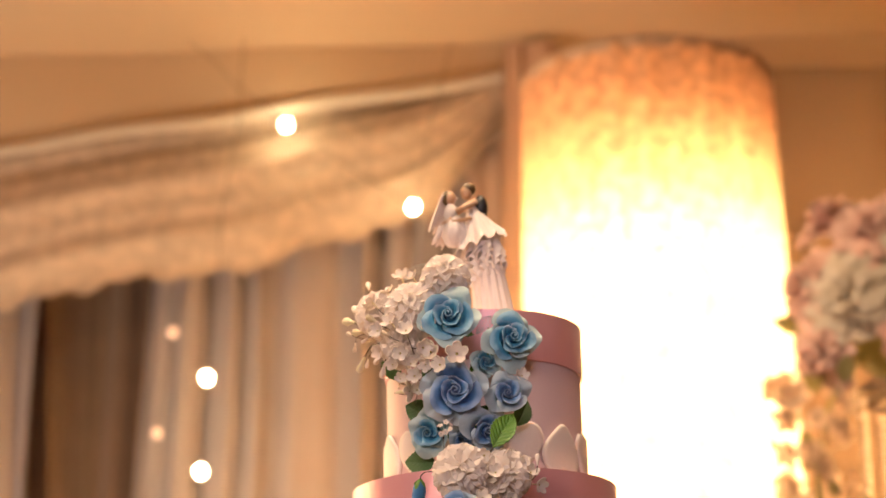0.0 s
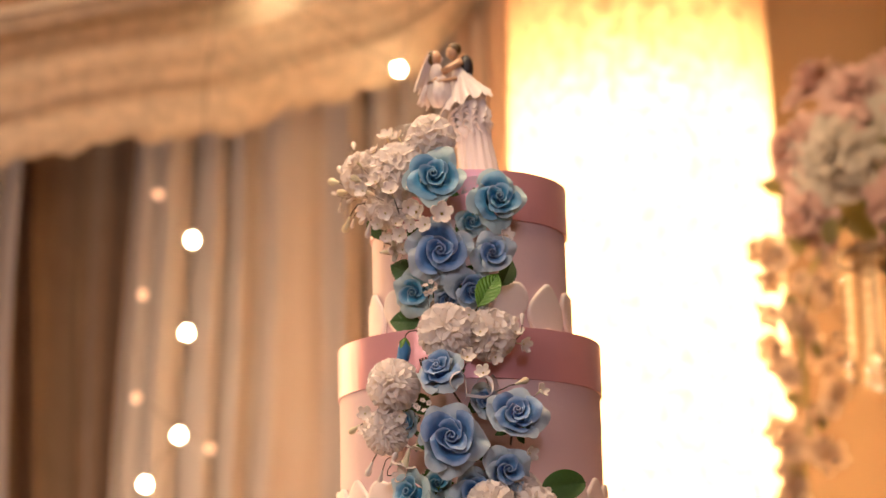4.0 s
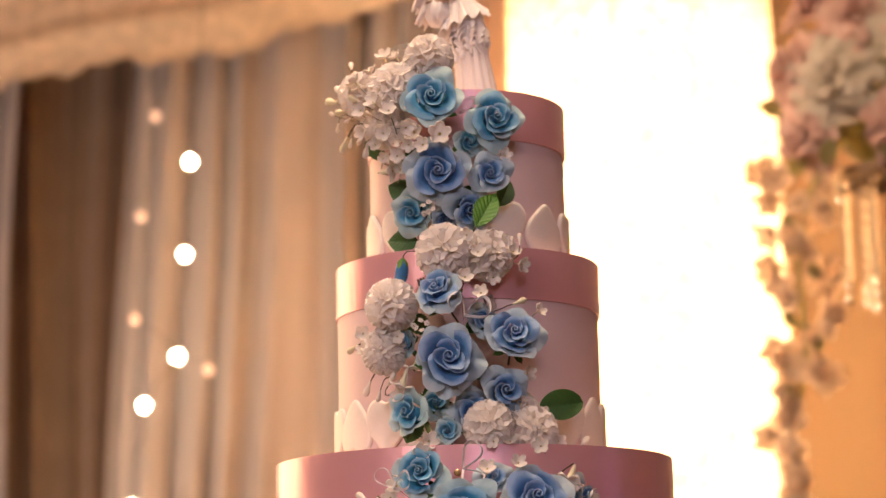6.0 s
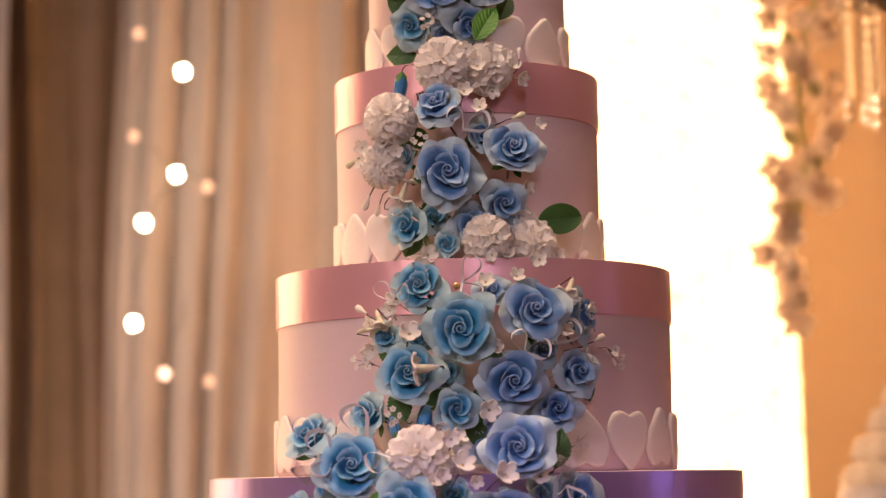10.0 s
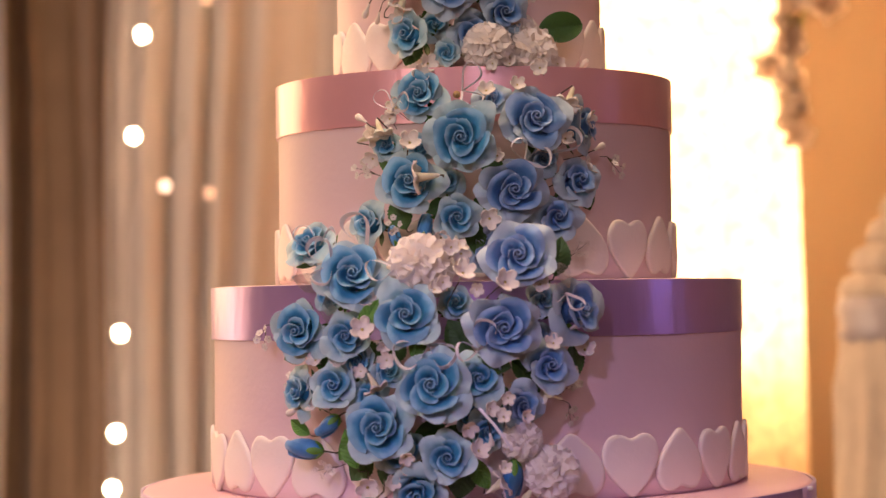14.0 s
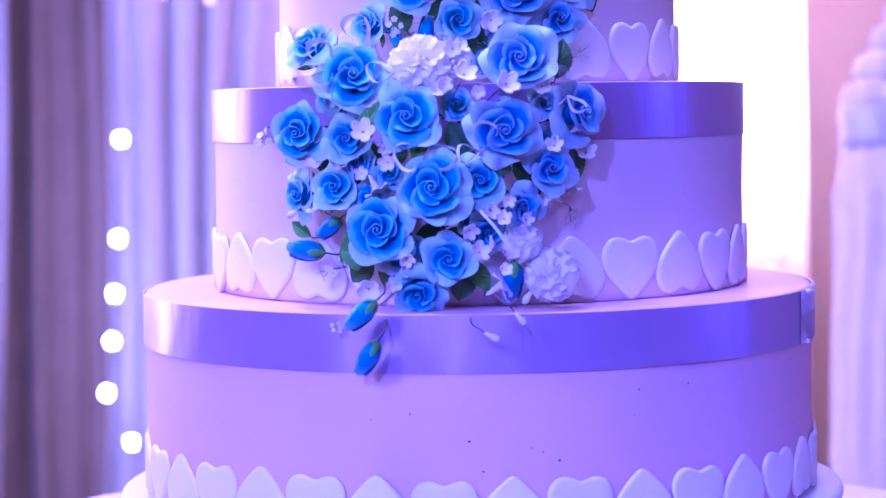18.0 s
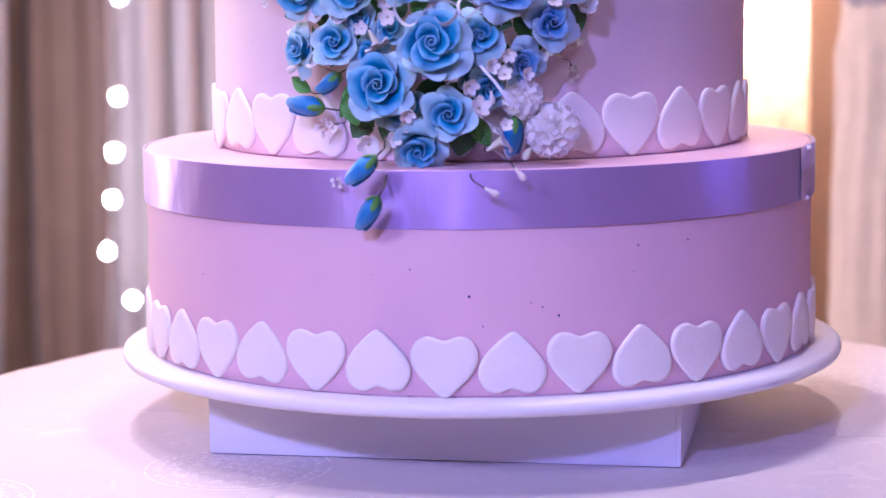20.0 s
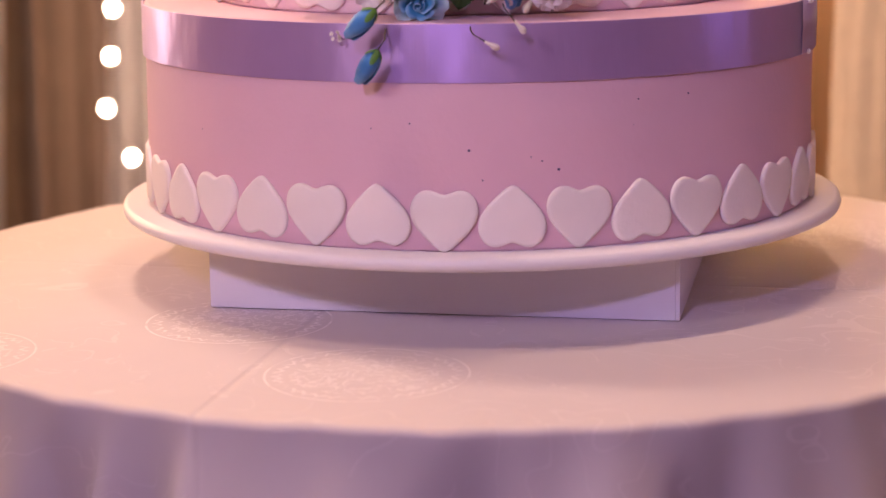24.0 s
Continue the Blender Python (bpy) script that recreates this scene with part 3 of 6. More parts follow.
def tablecloth():
    prof = [(0.0005, 0.7595)] + [(r, 0.7595) for r in np.linspace(0.03, 0.447, 12)]
    prof += [(0.4515 + 0.0065 * math.sin(b), 0.7530 + 0.0065 * math.cos(b)) for b in np.linspace(0.1, 1.5, 6)]
    n_top = len(prof)
    prof += [(0.4582 + 0.012 * q, 0.752 - 0.739 * q) for q in (*np.linspace(0.004, 0.16, 14), *np.linspace(0.2, 1, 14))]
    n = 420
    folds = [(13, 0.4, 0.5), (23, 1.7, 0.42), (41, 0.2, 0.22), (7, 2.0, 0.3)]
    pleats = [(-120.0, 0.9, 0.013), (-112.4, 0.8, 0.011), (-124.5, -1.2, 0.045), (-116.0, -0.5, 0.03), (-92.0, -1.2, 0.055), (-101.0, 0.5, 0.05), (-73.5, -1.2, 0.055), (-82.0, 0.5, 0.04)]
    vs, us = [], []
    for i, (r, z) in enumerate(prof):
        q = max(0.0, (0.752 - z) / 0.739)
        amp = 0.018 * min(1, q * 11) ** 1.3 + 0.034 * q
        for k in range(n):
            a = 2 * math.pi * k / n
            w = sum(c * math.sin(m * a + p + 0.5 * math.sin(3 * a)) for m, p, c in folds)
            near = math.exp(-((a - radians(262)) / 0.75) ** 4)
            w = w * (1 - 0.6 * near) + sum(c * math.exp(-((a - radians(360 + d)) / wd) ** 2) for d, c, wd in pleats)
            lip = 0.0016 * math.sin(23 * a + 1.7) + 0.001 * math.sin(57 * a)
            rr = r + amp * max(-0.3, w + 0.7) + lip if i >= n_top else r + lip * max(0.0, (r - 0.43) / 0.03)
            dz = 0.0007 * noise.noise((r * 9 * math.cos(a), r * 9 * math.sin(a), 3.0)) if i < n_top else 0
            vs.append((rr * math.cos(a), rr * math.sin(a), z + dz))
            us.append(((r + (0.752 - z if i >= n_top else 0)) * math.cos(a), (r + (0.752 - z if i >= n_top else 0)) * math.sin(a)))
    fs = [(i * n + k, i * n + (k + 1) % n, (i + 1) * n + (k + 1) % n, (i + 1) * n + k) for i in range(len(prof) - 1) for k in range(n)]
    return vs, fs, us


solid("tablecloth", tablecloth(), M_CLOTH, "ivory jacquard tablecloth with medallions hanging in folds", "tablecloth")
plinth = thing("cake_plinth", "square white card box under the cake board", "plinth")
part("top_panel", box(-0.169, 0.169, -0.169, 0.169, 0.0480, 0.0515, 0.0008), M_BOX, plinth, smooth=False)
side_mesh = make_mesh("side_panel", *box(-0.17, 0.1669, -0.17, -0.167, 0, 0.0515, 0.0003)[:2], M_BOX, box(-0.17, 0.1669, -0.17, -0.167, 0, 0.0515, 0.0003)[2], False)
for k in range(4):
    part("side_panel", side_mesh, None, plinth).matrix_local = Matrix.Rotation(math.pi / 2 * k, 4, "Z")
plinth.matrix_world = pose(0, 0, 0.7605, 0, 0, -10.15)
solid("cake_board", lathe([(0.001, 0.8125), (0.272, 0.8125), (0.2765, 0.8145), (0.2775, 0.8175), (0.2765, 0.8215), (0.273, 0.823), (0.001, 0.823)], 160), M_BOARD,
      "round white painted board under the cake", "cake board")

# ---- cake tiers ----
TOP = [0.823, 0.9750, 1.1265, 1.2780, 1.4295, 1.5566]
RAD = [0.2548, 0.2021, 0.1510, 0.1015, 0.0765]
BACK = [0.0, 0.004, 0.0, 0.0, 0.0]
SHIFT = [-0.0006, 0.0009, 0.0013, -0.0011, 0.0005]


def heart_piece(w, h, r, thick=0.003):
    """A rounded fondant heart, bent round a tier of radius r; its middle at the origin, facing -y."""
    n, rings = 44, 3
    out = []
    for k in range(n):
        a = 2 * math.pi * k / n
        x, z = math.sin(a) ** 3, (13 * math.cos(a) - 5 * math.cos(2 * a) - 2 * math.cos(3 * a) - math.cos(4 * a)) / 15.2
        x, z = 0.46 * x + 0.54 * math.sin(a), 0.58 * z + 0.42 * math.cos(a)
        out.append((x * w / 2, (z + 0.11) * h / 2 * 1.12))
    vs, us, fs = [], [], []
    for s, d in ((1.0, 0.0), (1.0, 0.6), (0.96, 0.92), (0.86, 1.0), (0.45, 1.0), (0.02, 1.0)):
        for x, z in out:
            q = (r + thick * d) 
            vs.append((q * math.sin(x * s / r), -q * math.cos(x * s / r) + r, z * s))
            us.append((0.5 + x * s / w, 0.5 + z * s / h))
    for i in range(5):
        fs += [(i * n + k, i * n + (k + 1) % n, (i + 1) * n + (k + 1) % n, (i + 1) * n + k) for k in range(n)]
    fs.append(tuple(range(5 * n, 6 * n)))
    return vs, [f[::-1] for f in fs], us


def tier(i, hearts, first, pitch, w, h, ribbon, label):
    z0, z1, r = TOP[i], TOP[i + 1], RAD[i]
    hh = z1 - z0
    ob = thing("cake_tier", label, "cake tier", "tiers of the wedding cake", at=(SHIFT[i], BACK[i], z0))
    wob = lambda a, k: 1 + 0.0016 * math.sin(3 * a + k * 0.7 + i) + 0.001 * math.sin(8 * a + i * 2)
    prof = [(0.001, 0.0), (r - 0.002, 0.0), (r, 0.002)] + [(r, z) for z in np.linspace(0.01, hh - 0.007, 10)]
    prof += [(r - 0.0035 + 0.0035 * math.cos(b), hh - 0.0035 + 0.0035 * math.sin(b)) for b in np.linspace(0.2, 1.57, 6)] + [(r * q, hh) for q in (0.9, 0.5, 0.01)]
    part("body", lathe(prof, 160, rad=wob), M_FONDANT_DEEP if RAD[i] > 0.25 else M_FONDANT, ob, "smooth pale pink fondant body")
    zt, zb = hh - 0.0006, hh - 0.0393
    part("ribbon", lathe([(r, zt), (r + 0.0015, zt), (r + 0.0015, zt - 0.0002), (r + 0.0016, zt - 0.002), (r + 0.0016, (zt + zb) / 2), (r + 0.0016, zb + 0.002), (r + 0.0015, zb + 0.0002), (r + 0.0015, zb), (r, zb)], 160,
                         rad=lambda a, k: wob(a, 6) + 0.0012 * (2 < k < 6) * noise.noise((5 * math.cos(a) * (i + 2), 5 * math.sin(a) * (i + 2), k * 0.3 + i))), ribbon, ob, "satin ribbon band")
    me_up = make_mesh("heart", *heart_piece(w, h, r)[:2], M_HEART, heart_piece(w, h, r)[2])
    rnd = random.Random(i)
    for k in range(hearts):
        a = radians(first + pitch * (k - hearts // 2))
        up = (k - hearts // 2) % 2 == 0
        q = part("heart", me_up, None, ob)
        turn = rnd.uniform(-3, 3) + (0 if up else 180)
        q.matrix_local = Matrix.Rotation(a, 4, "Z") @ Matrix.Translation((0, -r - 0.0006, h / 2 + 0.0015 + rnd.uniform(0, 0.0015))) @ Matrix.Rotation(radians(turn), 4, "Y")
    return ob


low = tier(0, 35, -5.4, 10.15, 0.0455, 0.041, M_RIB_LILAC, "lowest pink fondant cake tier with lilac ribbon and white hearts")
tier(1, 28, 31.0, 12.86, 0.047, 0.043, M_RIB_LILAC, "pink fondant cake tier with lilac ribbon and white hearts")
tier(2, 22, 46.3, 16.36, 0.043, 0.042, M_RIB_PINK, "pink fondant cake tier with rose ribbon and white hearts")
tier(3, 18, -36.0, 20.0, 0.041, 0.040, M_RIB_PINK, "small pink fondant cake tier with rose ribbon and hearts")
tier(4, 12, -41.0, 30.0, 0.041, 0.038, M_RIB_PINK, "top pink fondant cake tier with rose ribbon and hearts")
part("ribbon_end", lathe([(0.2558, 0.1513), (0.2571, 0.1512), (0.2572, 0.1320), (0.2571, 0.1129), (0.2558, 0.1128)], 16, radians(-25), radians(8)), M_RIB_LILAC, low, "overlapping end of the lilac ribbon")
for a, z in ((68.5, 0.1500), (68.5, 0.1135), (70.0, 0.1495)):
    part("pin", ball((0.2577 * math.sin(radians(a)), -0.2577 * math.cos(radians(a)), z), 0.0019, 6), M_PEARL, low, "pearl-headed ribbon pin")
for a, z in ((-17.2, 0.082), (-11.2, 0.086), (-2.4, 0.068), (6.8, 0.063), (8.5, 0.060), (11.0, 0.054), (-0.4, 0.048), (23.8, 0.098), (32.8, 0.099), (-50.5, 0.072), (23.0, 0.081)):
    b = radians(a + 0.8)
    part("sugar_speck", ball((0.2549 * math.sin(b), -0.2549 * math.cos(b), z), 0.0007 + 0.0003 * math.sin(a * 7), 4), M_SPECK, low, "tiny dark blue sugar speck")


# ---- sugar flowers ----
class Kit:
    """One model of a flower, built once with its parts and set down at many places."""

    def __init__(self, ob):
        self.ob, self.spots = ob, []

    def put(self, m, label=""):
        self.spots.append((m, label))

    def finish(self):
        for m, label in self.spots[1:]:
            tagged(copy_thing(self.ob, m), label)
        if self.spots:
            self.ob.matrix_basis = self.spots[0][0]
            tagged(self.ob, self.spots[0][1])


SPIN = random.Random(11)


def stand(x, y, z, s, fx, fz, ang=None):
    """A pose whose z axis faces out of the cake along (fx, fz) and whose x axis runs at ang degrees, seen from the front."""
    n = Vector((fx, -math.sqrt(max(0.04, 1 - fx * fx - fz * fz)), fz)).normalized()
    a = radians(SPIN.uniform(0, 360) if ang is None else ang)
    d = Vector((math.cos(a), 0, math.sin(a)))
    d = (d - n * d.dot(n)).normalized()
    e = n.cross(d)
    return Matrix.Translation((x, y, z)) @ Matrix((d, e, n)).transposed().to_4x4() @ Matrix.Diagonal((s, s, s, 1))


def petal(r0, r1, h0, h1, half, curl, seed, turn=0.0, spiral=0.10, nu=17, nv=12, thick=0.016, ruf=0.06, round_=0.30):
    """A cupped petal: it climbs from its foot, flares out and rolls its lip back unevenly."""
    rnd = random.Random(seed)
    p1, p2, p3 = rnd.uniform(0, 6.3), rnd.uniform(0, 6.3), rnd.uniform(-0.1, 0.1)
    peak = rnd.uniform(-0.35, 0.35)
    g = np.zeros((nu, nv, 3))
    for i in range(nu):
        u = -1 + 2 * i / (nu - 1)
        for j in range(nv):
            v = j / (nv - 1)
            e = v * (1 - round_ * abs(u) ** 2.7 + 0.05 * math.exp(-((u - peak) / 0.22) ** 2) - 0.03 * math.sin(3.1 * u + p2))
            lip = max(0.0, (e - 0.70) / 0.30)
            k = curl * lip ** 1.7 * (0.55 + 0.75 * u * u + 0.55 * math.sin(2.6 * u + p1))
            rad = r0 + (r1 - r0) * (0.45 * e + 0.55 * e ** 2.0) + 0.9 * k + ruf * e ** 3 * math.sin(3.6 * u + p2)
            hgt = h0 + (h1 - h0) * (1.22 * e - 0.22 * e * e) - 1.25 * k + ruf * e ** 3 * math.sin(4.4 * u + p1) + (0.7 * math.sin(9 * u + p2) + 0.35 * math.sin(17 * u + p1)) * ruf * e ** 6 + p3 * (h1 - h0) * e
            rad *= 1 + spiral * u
            a = turn + half * u * (0.50 + 0.50 * math.sin(min(1.0, e * 1.25) * math.pi / 2))
            g[i, j] = (rad * math.cos(a), rad * math.sin(a), hgt)
    return sheet(g, thick)


def swirl(turns, r0, r1, h, thick=0.02):
    n, nv = int(turns * 16), 5
    g = np.zeros((n, nv, 3))
    for i in range(n):
        s = i / (n - 1)
        a = s * turns * 2 * math.pi
        r = r0 + (r1 - r0) * s
        for j in range(nv):
            v = j / (nv - 1)
            g[i, j] = (r * (0.75 + 0.25 * v + 0.12 * v * v) * math.cos(a), r * (0.75 + 0.25 * v + 0.12 * v * v) * math.sin(a), h * (0.25 + 0.75 * v) * (1 - 0.16 * s))
    return sheet(g, thick)


def calyx(parent, size=0.5, length=2.0, deep=-0.15):
    for k in range(5):
        a = 2 * math.pi * k / 5
        rows = []
        for i in range(5):
            u = -1 + i / 2
            rows.append([((0.06 + size * v) * math.cos(a + u * 0.42 * (1 - v) ** 0.7), (0.06 + size * v) * math.sin(a + u * 0.42 * (1 - v) ** 0.7), deep - 0.16 + 0.2 * v * v) for v in np.linspace(0, 1, 5)])
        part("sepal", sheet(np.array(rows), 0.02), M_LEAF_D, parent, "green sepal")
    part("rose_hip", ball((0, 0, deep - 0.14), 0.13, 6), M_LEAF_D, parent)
    part("stem", tube([(0, 0, deep - 0.1), (0.03, 0.02, -0.5 * length), (0, 0, -length)], 0.035, 6), M_WIRE, parent, "dark florist wire")


def rose_kit(seed, layers, core, mat, label, size=0.7):
    ob = thing("sugar_rose", label, "rose", "blue sugar roses on the cake")
    part("bud_centre", swirl(*core), mat[0], ob, "tightly rolled centre")
    part("petal_base", ball((0, 0, 0.10), 0.28, 8, (1, 1, 1.15)), mat[0], ob)
    rnd = random.Random(seed)
    base = 0.0
    for li, (n, r0, r1, h0, h1, half, curl, spin) in enumerate(layers):
        base += rnd.uniform(0.5, 1.1)
        for k in range(n):
            part("petal", petal(r0, r1, h0, h1, half, curl, seed * 100 + k * 7 + int(r1 * 50), base + 2 * math.pi * k / n + rnd.uniform(-0.1, 0.1), spin, ruf=0.03 + 0.085 * r1, round_=0.22), mat[li >= len(layers) - 1], ob)
    calyx(ob, size)
    return Kit(ob)


OPEN = [(3, 0.10, 0.29, 0.14, 0.60, 1.6, 0.04, 0.46), (3, 0.20, 0.53, 0.05, 0.53, 1.5, 0.10, 0.40), (5, 0.26, 0.70, -0.30, 0.34, 1.02, 0.17, 0.18)]
CUP = [(3, 0.10, 0.31, 0.14, 0.66, 1.6, 0.05, 0.46), (3, 0.22, 0.56, 0.05, 0.58, 1.5, 0.13, 0.38), (4, 0.28, 0.72, -0.30, 0.44, 1.22, 0.20, 0.20)]
HALF = [(3, 0.14, 0.42, 0.15, 0.74, 1.6, 0.08, 0.44), (4, 0.28, 0.72, -0.26, 0.60, 1.25, 0.24, 0.22)]
LOOSE = HALF[:1] + [(3, 0.22, 0.74, -0.30, 0.60, 1.35, 0.26, 0.25)]
SKY, VIOLET_LIT = (M_BLUE_DEEP, M_BLUE), (M_VIOLET_LIT_DEEP, M_VIOLET_LIT)
K_ROSE_A = {tone: [rose_kit(seed, OPEN, (1.7, 0.02, 0.15, 0.64), paint, "full-blown %s sugar rose with spiral petals" % tone) for seed in seeds]
            for tone, paint, seeds in (("sky blue", SKY, (1, 12)), ("periwinkle blue", VIOLET_LIT, (2, 13)))}
K_ROSE_B = {tone: [rose_kit(seed, CUP, (1.7, 0.02, 0.15, 0.73), paint, "open %s sugar rose with pale curled petal edges" % tone) for seed in seeds]
            for tone, paint, seeds in (("sky blue", SKY, (3, 5)), ("periwinkle blue", VIOLET_LIT, (4, 14)))}
K_ROSE_C = {tone: [rose_kit(seed, form, (1.6, 0.02, 0.19, 0.80), paint, "small half-open %s sugar rose" % tone, 0.8) for seed, form in seeds]
            for tone, paint, seeds in (("sky blue", SKY, ((6, HALF), (8, LOOSE))), ("periwinkle blue", VIOLET_LIT, ((7, HALF), (15, LOOSE))))}


def bud_kit():
    ob = thing("rose_bud", "closed blue sugar rosebud in a green calyx on wire", "rosebud", "blue sugar rosebuds")
    prof = [(0.02, -0.72), (0.22, -0.60), (0.34, -0.30), (0.36, 0.0), (0.30, 0.45), (0.19, 0.85), (0.03, 1.0)]
    lay = Matrix.Rotation(radians(90), 4, "Y")
    part("bud_centre", moved(lathe(prof, 20), lay), M_BLUE_BUD, ob)
    for k in range(3):
        g = np.zeros((9, 8, 3))
        for i in range(9):
            u = -1 + i / 4
            for j in range(8):
                v = j / 7
                z = -0.66 + 1.62 * v * (1 - 0.1 * abs(u) ** 2)
                r = np.interp(z, [p[1] for p in prof], [p[0] for p in prof]) + 0.02 + 0.05 * (u + 1) * (0.3 + v)
                a = 2.1 * k + 1.25 * u * (1 - 0.35 * v) + 1.1 * v
                g[i, j] = (r * math.cos(a), r * math.sin(a), z)
        part("petal", moved(sheet(g, 0.02), lay), M_BLUE_BUD, ob)
    for k in range(4):
        g = np.zeros((7, 7, 3))
        for i in range(7):
            u = -1 + i / 3
            for j in range(7):
                v = j / 6
                z = -0.85 + (0.46 if k % 2 else 0.60) * v
                r = np.interp(z, [-0.85, -0.6, -0.3, 0.1], [0.05, 0.29, 0.42, 0.42]) + 0.02
                a = 1.57 * k + 0.75 * u * (1 - v) ** 0.7
                g[i, j] = (r * math.cos(a), r * math.sin(a), z)
        part("sepal", moved(sheet(g, 0.025), lay), M_LEAF, ob)
    part("stem", tube([(-0.8, 0, 0), (-1.05, 0, -0.02), (-1.25, 0.05, -0.3), (-1.15, 0, -1.2), (-1.0, 0, -1.9)], 0.04, 6), M_WIRE, ob)
    return Kit(ob)


def leaf_kit(mat, label, seed, wide=0.62, saw=0.07, ribs=0.03, fold=0.16, blunt=0.85):
    ob = thing("sugar_leaf", label, "leaf", "sugar leaves on the cake")
    rnd = random.Random(seed)
    nu, nv = 43, 15
    g = np.zeros((nu, nv, 3))
    for i in range(nu):
        s = i / (nu - 1)
        w = wide * math.sin(math.pi * min(1, s * 1.02) ** 0.8) ** blunt + 0.01
        for j in range(nv):
            u = -1 + 2 * j / (nv - 1)
            tooth = 1 + saw * math.sin(s * 62) * (abs(u) > 0.9)
            x = -1 + 2 * s + 0.16 * abs(u) * w
            vein = -ribs * max(0, math.sin((s * 8 - abs(u) * 1.6) * 6.28)) * (abs(u) < 0.93) - 0.04 * (abs(u) < 0.08)
            g[i, j] = (x, u * w * tooth, fold * abs(u) * w - 0.22 * (s - 0.45) ** 2 + vein + 0.04 * math.sin(5 * s + seed) * u)
    part("blade", sheet(g, 0.03), mat, ob)
    part("stem", tube([(-0.9, 0, -0.05), (-1.15, 0, -0.2), (-1.15, 0, -0.8), (-1.0, 0, -1.7)], 0.035, 6), M_WIRE, ob)
    return Kit(ob)


def pompom_kit(seed, rings, label, mat, wild=1.0, dense=14):
    """A ball of frilled petals: ribbons that meander in tight loops at rising latitudes."""
    ob = thing("sugar_carnation", label, "carnation", "frilled white sugar carnations")
    rnd = random.Random(seed)
    part("core", ball((0, 0, -0.02), 0.82, 12), M_FRILL, ob)
    for k in range(rings):
        al = radians(1 + 106 * k / (rings - 1))
        m = max(3, int(round(dense * math.sin(al))))
        n = m * 16
        ph = rnd.uniform(0, 6.3)
        lobe = [rnd.uniform(0.6, 1.25) for _ in range(2 * m)]
        tilt = [rnd.uniform(-0.05, 0.05) for _ in range(2 * m)]
        g = np.zeros((n + 1, 6, 3))
        for i in range(n + 1):
            f = 2 * math.pi * i / n
            th = m * f
            q = int(i * 2 * m / n) % (2 * m)
            w = abs(math.sin(th))
            for j in range(6):
                v = j / 5
                la = max(0.015, al + 0.20 * v * v + 0.15 * wild * v ** 0.7 * math.sin(th) * lobe[q] + 0.02 * v * math.sin(5 * th + ph))
                fo = f + ph + v * 0.62 * wild / m * math.sin(2 * th)
                r = 0.70 + (0.30 + tilt[q] * w) * v + 0.03 * v * math.sin(3 * th + ph)
                g[i, j] = (r * math.sin(la) * math.cos(fo), r * math.sin(la) * math.sin(fo), r * math.cos(la))
        part("frill", sheet(g), mat, ob)
    part("stem", tube([(0, 0, -0.3), (0.03, 0, -1.0), (0, 0, -2.0)], 0.04, 6), M_WIRE, ob)
    return Kit(ob)


def floret(n, wide, cup, length=1.0, tip=0.0):
    """Plump round petals on a narrow foot, n round the middle."""
    out = []
    for k in range(n):
        g = np.zeros((7, 8, 3))
        a = 2 * math.pi * k / n
        for i in range(7):
            u = -1 + 2 * i / 6
            for j in range(8):
                th = 0.35 + (math.pi - 0.36) * j / 7
                v = 0.56 - 0.44 * math.cos(th) + 0.0
                w = wide * math.sin(th) ** 0.72
                x, y = v * length * (1 - 0.10 * (abs(u) < 0.2) * (j == 7)), w * u * length
                z = (cup + 0.07 * math.sin(2.4 * k)) * v * v * length + 0.20 * u * u * v * length - tip * v ** 3 - 0.16 * max(0, v - 0.72) * length
                g[i, j] = (x * math.cos(a) - y * math.sin(a), x * math.sin(a) + y * math.cos(a), z)
        out.append(sheet(g, 0.085 * length))
    return out


def blossom_kit():
    ob = thing("sugar_blossom", "tiny white five-petalled sugar blossom", "blossom", "small white sugar blossoms")
    for p in floret(5, 0.43, 0.55):
        part("petal", p, M_WHITE, ob)
    part("centre", ball((0, 0, 0.03), 0.10, 6), M_YELLOW, ob)
    part("throat", tube([(0, 0, 0), (0, 0, -0.5), (0.1, 0, -1.2)], 0.16, 8, 0.3), M_CREAM, ob)
    part("stem", tube([(0.08, 0, -1.0), (0.1, 0.05, -2.0), (0, 0, -4.2)], 0.05, 6), M_WIRE, ob)
    return Kit(ob)


def trumpet_kit():
    ob = thing("sugar_trumpet_flower", "cream trumpet-shaped sugar blossom seen from the side", "blossom", "cream sugar trumpet flowers")
    lay = Matrix.Translation((-0.55, 0, 0)) @ Matrix.Rotation(radians(-90), 4, "Y")
    for p in floret(5, 0.43, -0.22, 0.95):
        part("petal", moved(p, lay), M_WHITE, ob)
    part("throat", moved(lathe([(0.40, 0.04), (0.28, -0.2), (0.20, -0.7), (0.13, -1.25), (0.03, -1.4)], 14), lay), M_CREAM, ob)
    part("stem", tube([(0.8, 0, 0), (1.0, 0, -0.3), (0.9, 0, -1.2), (0.7, 0, -2.6)], 0.05, 6), M_WIRE, ob)
    return Kit(ob)


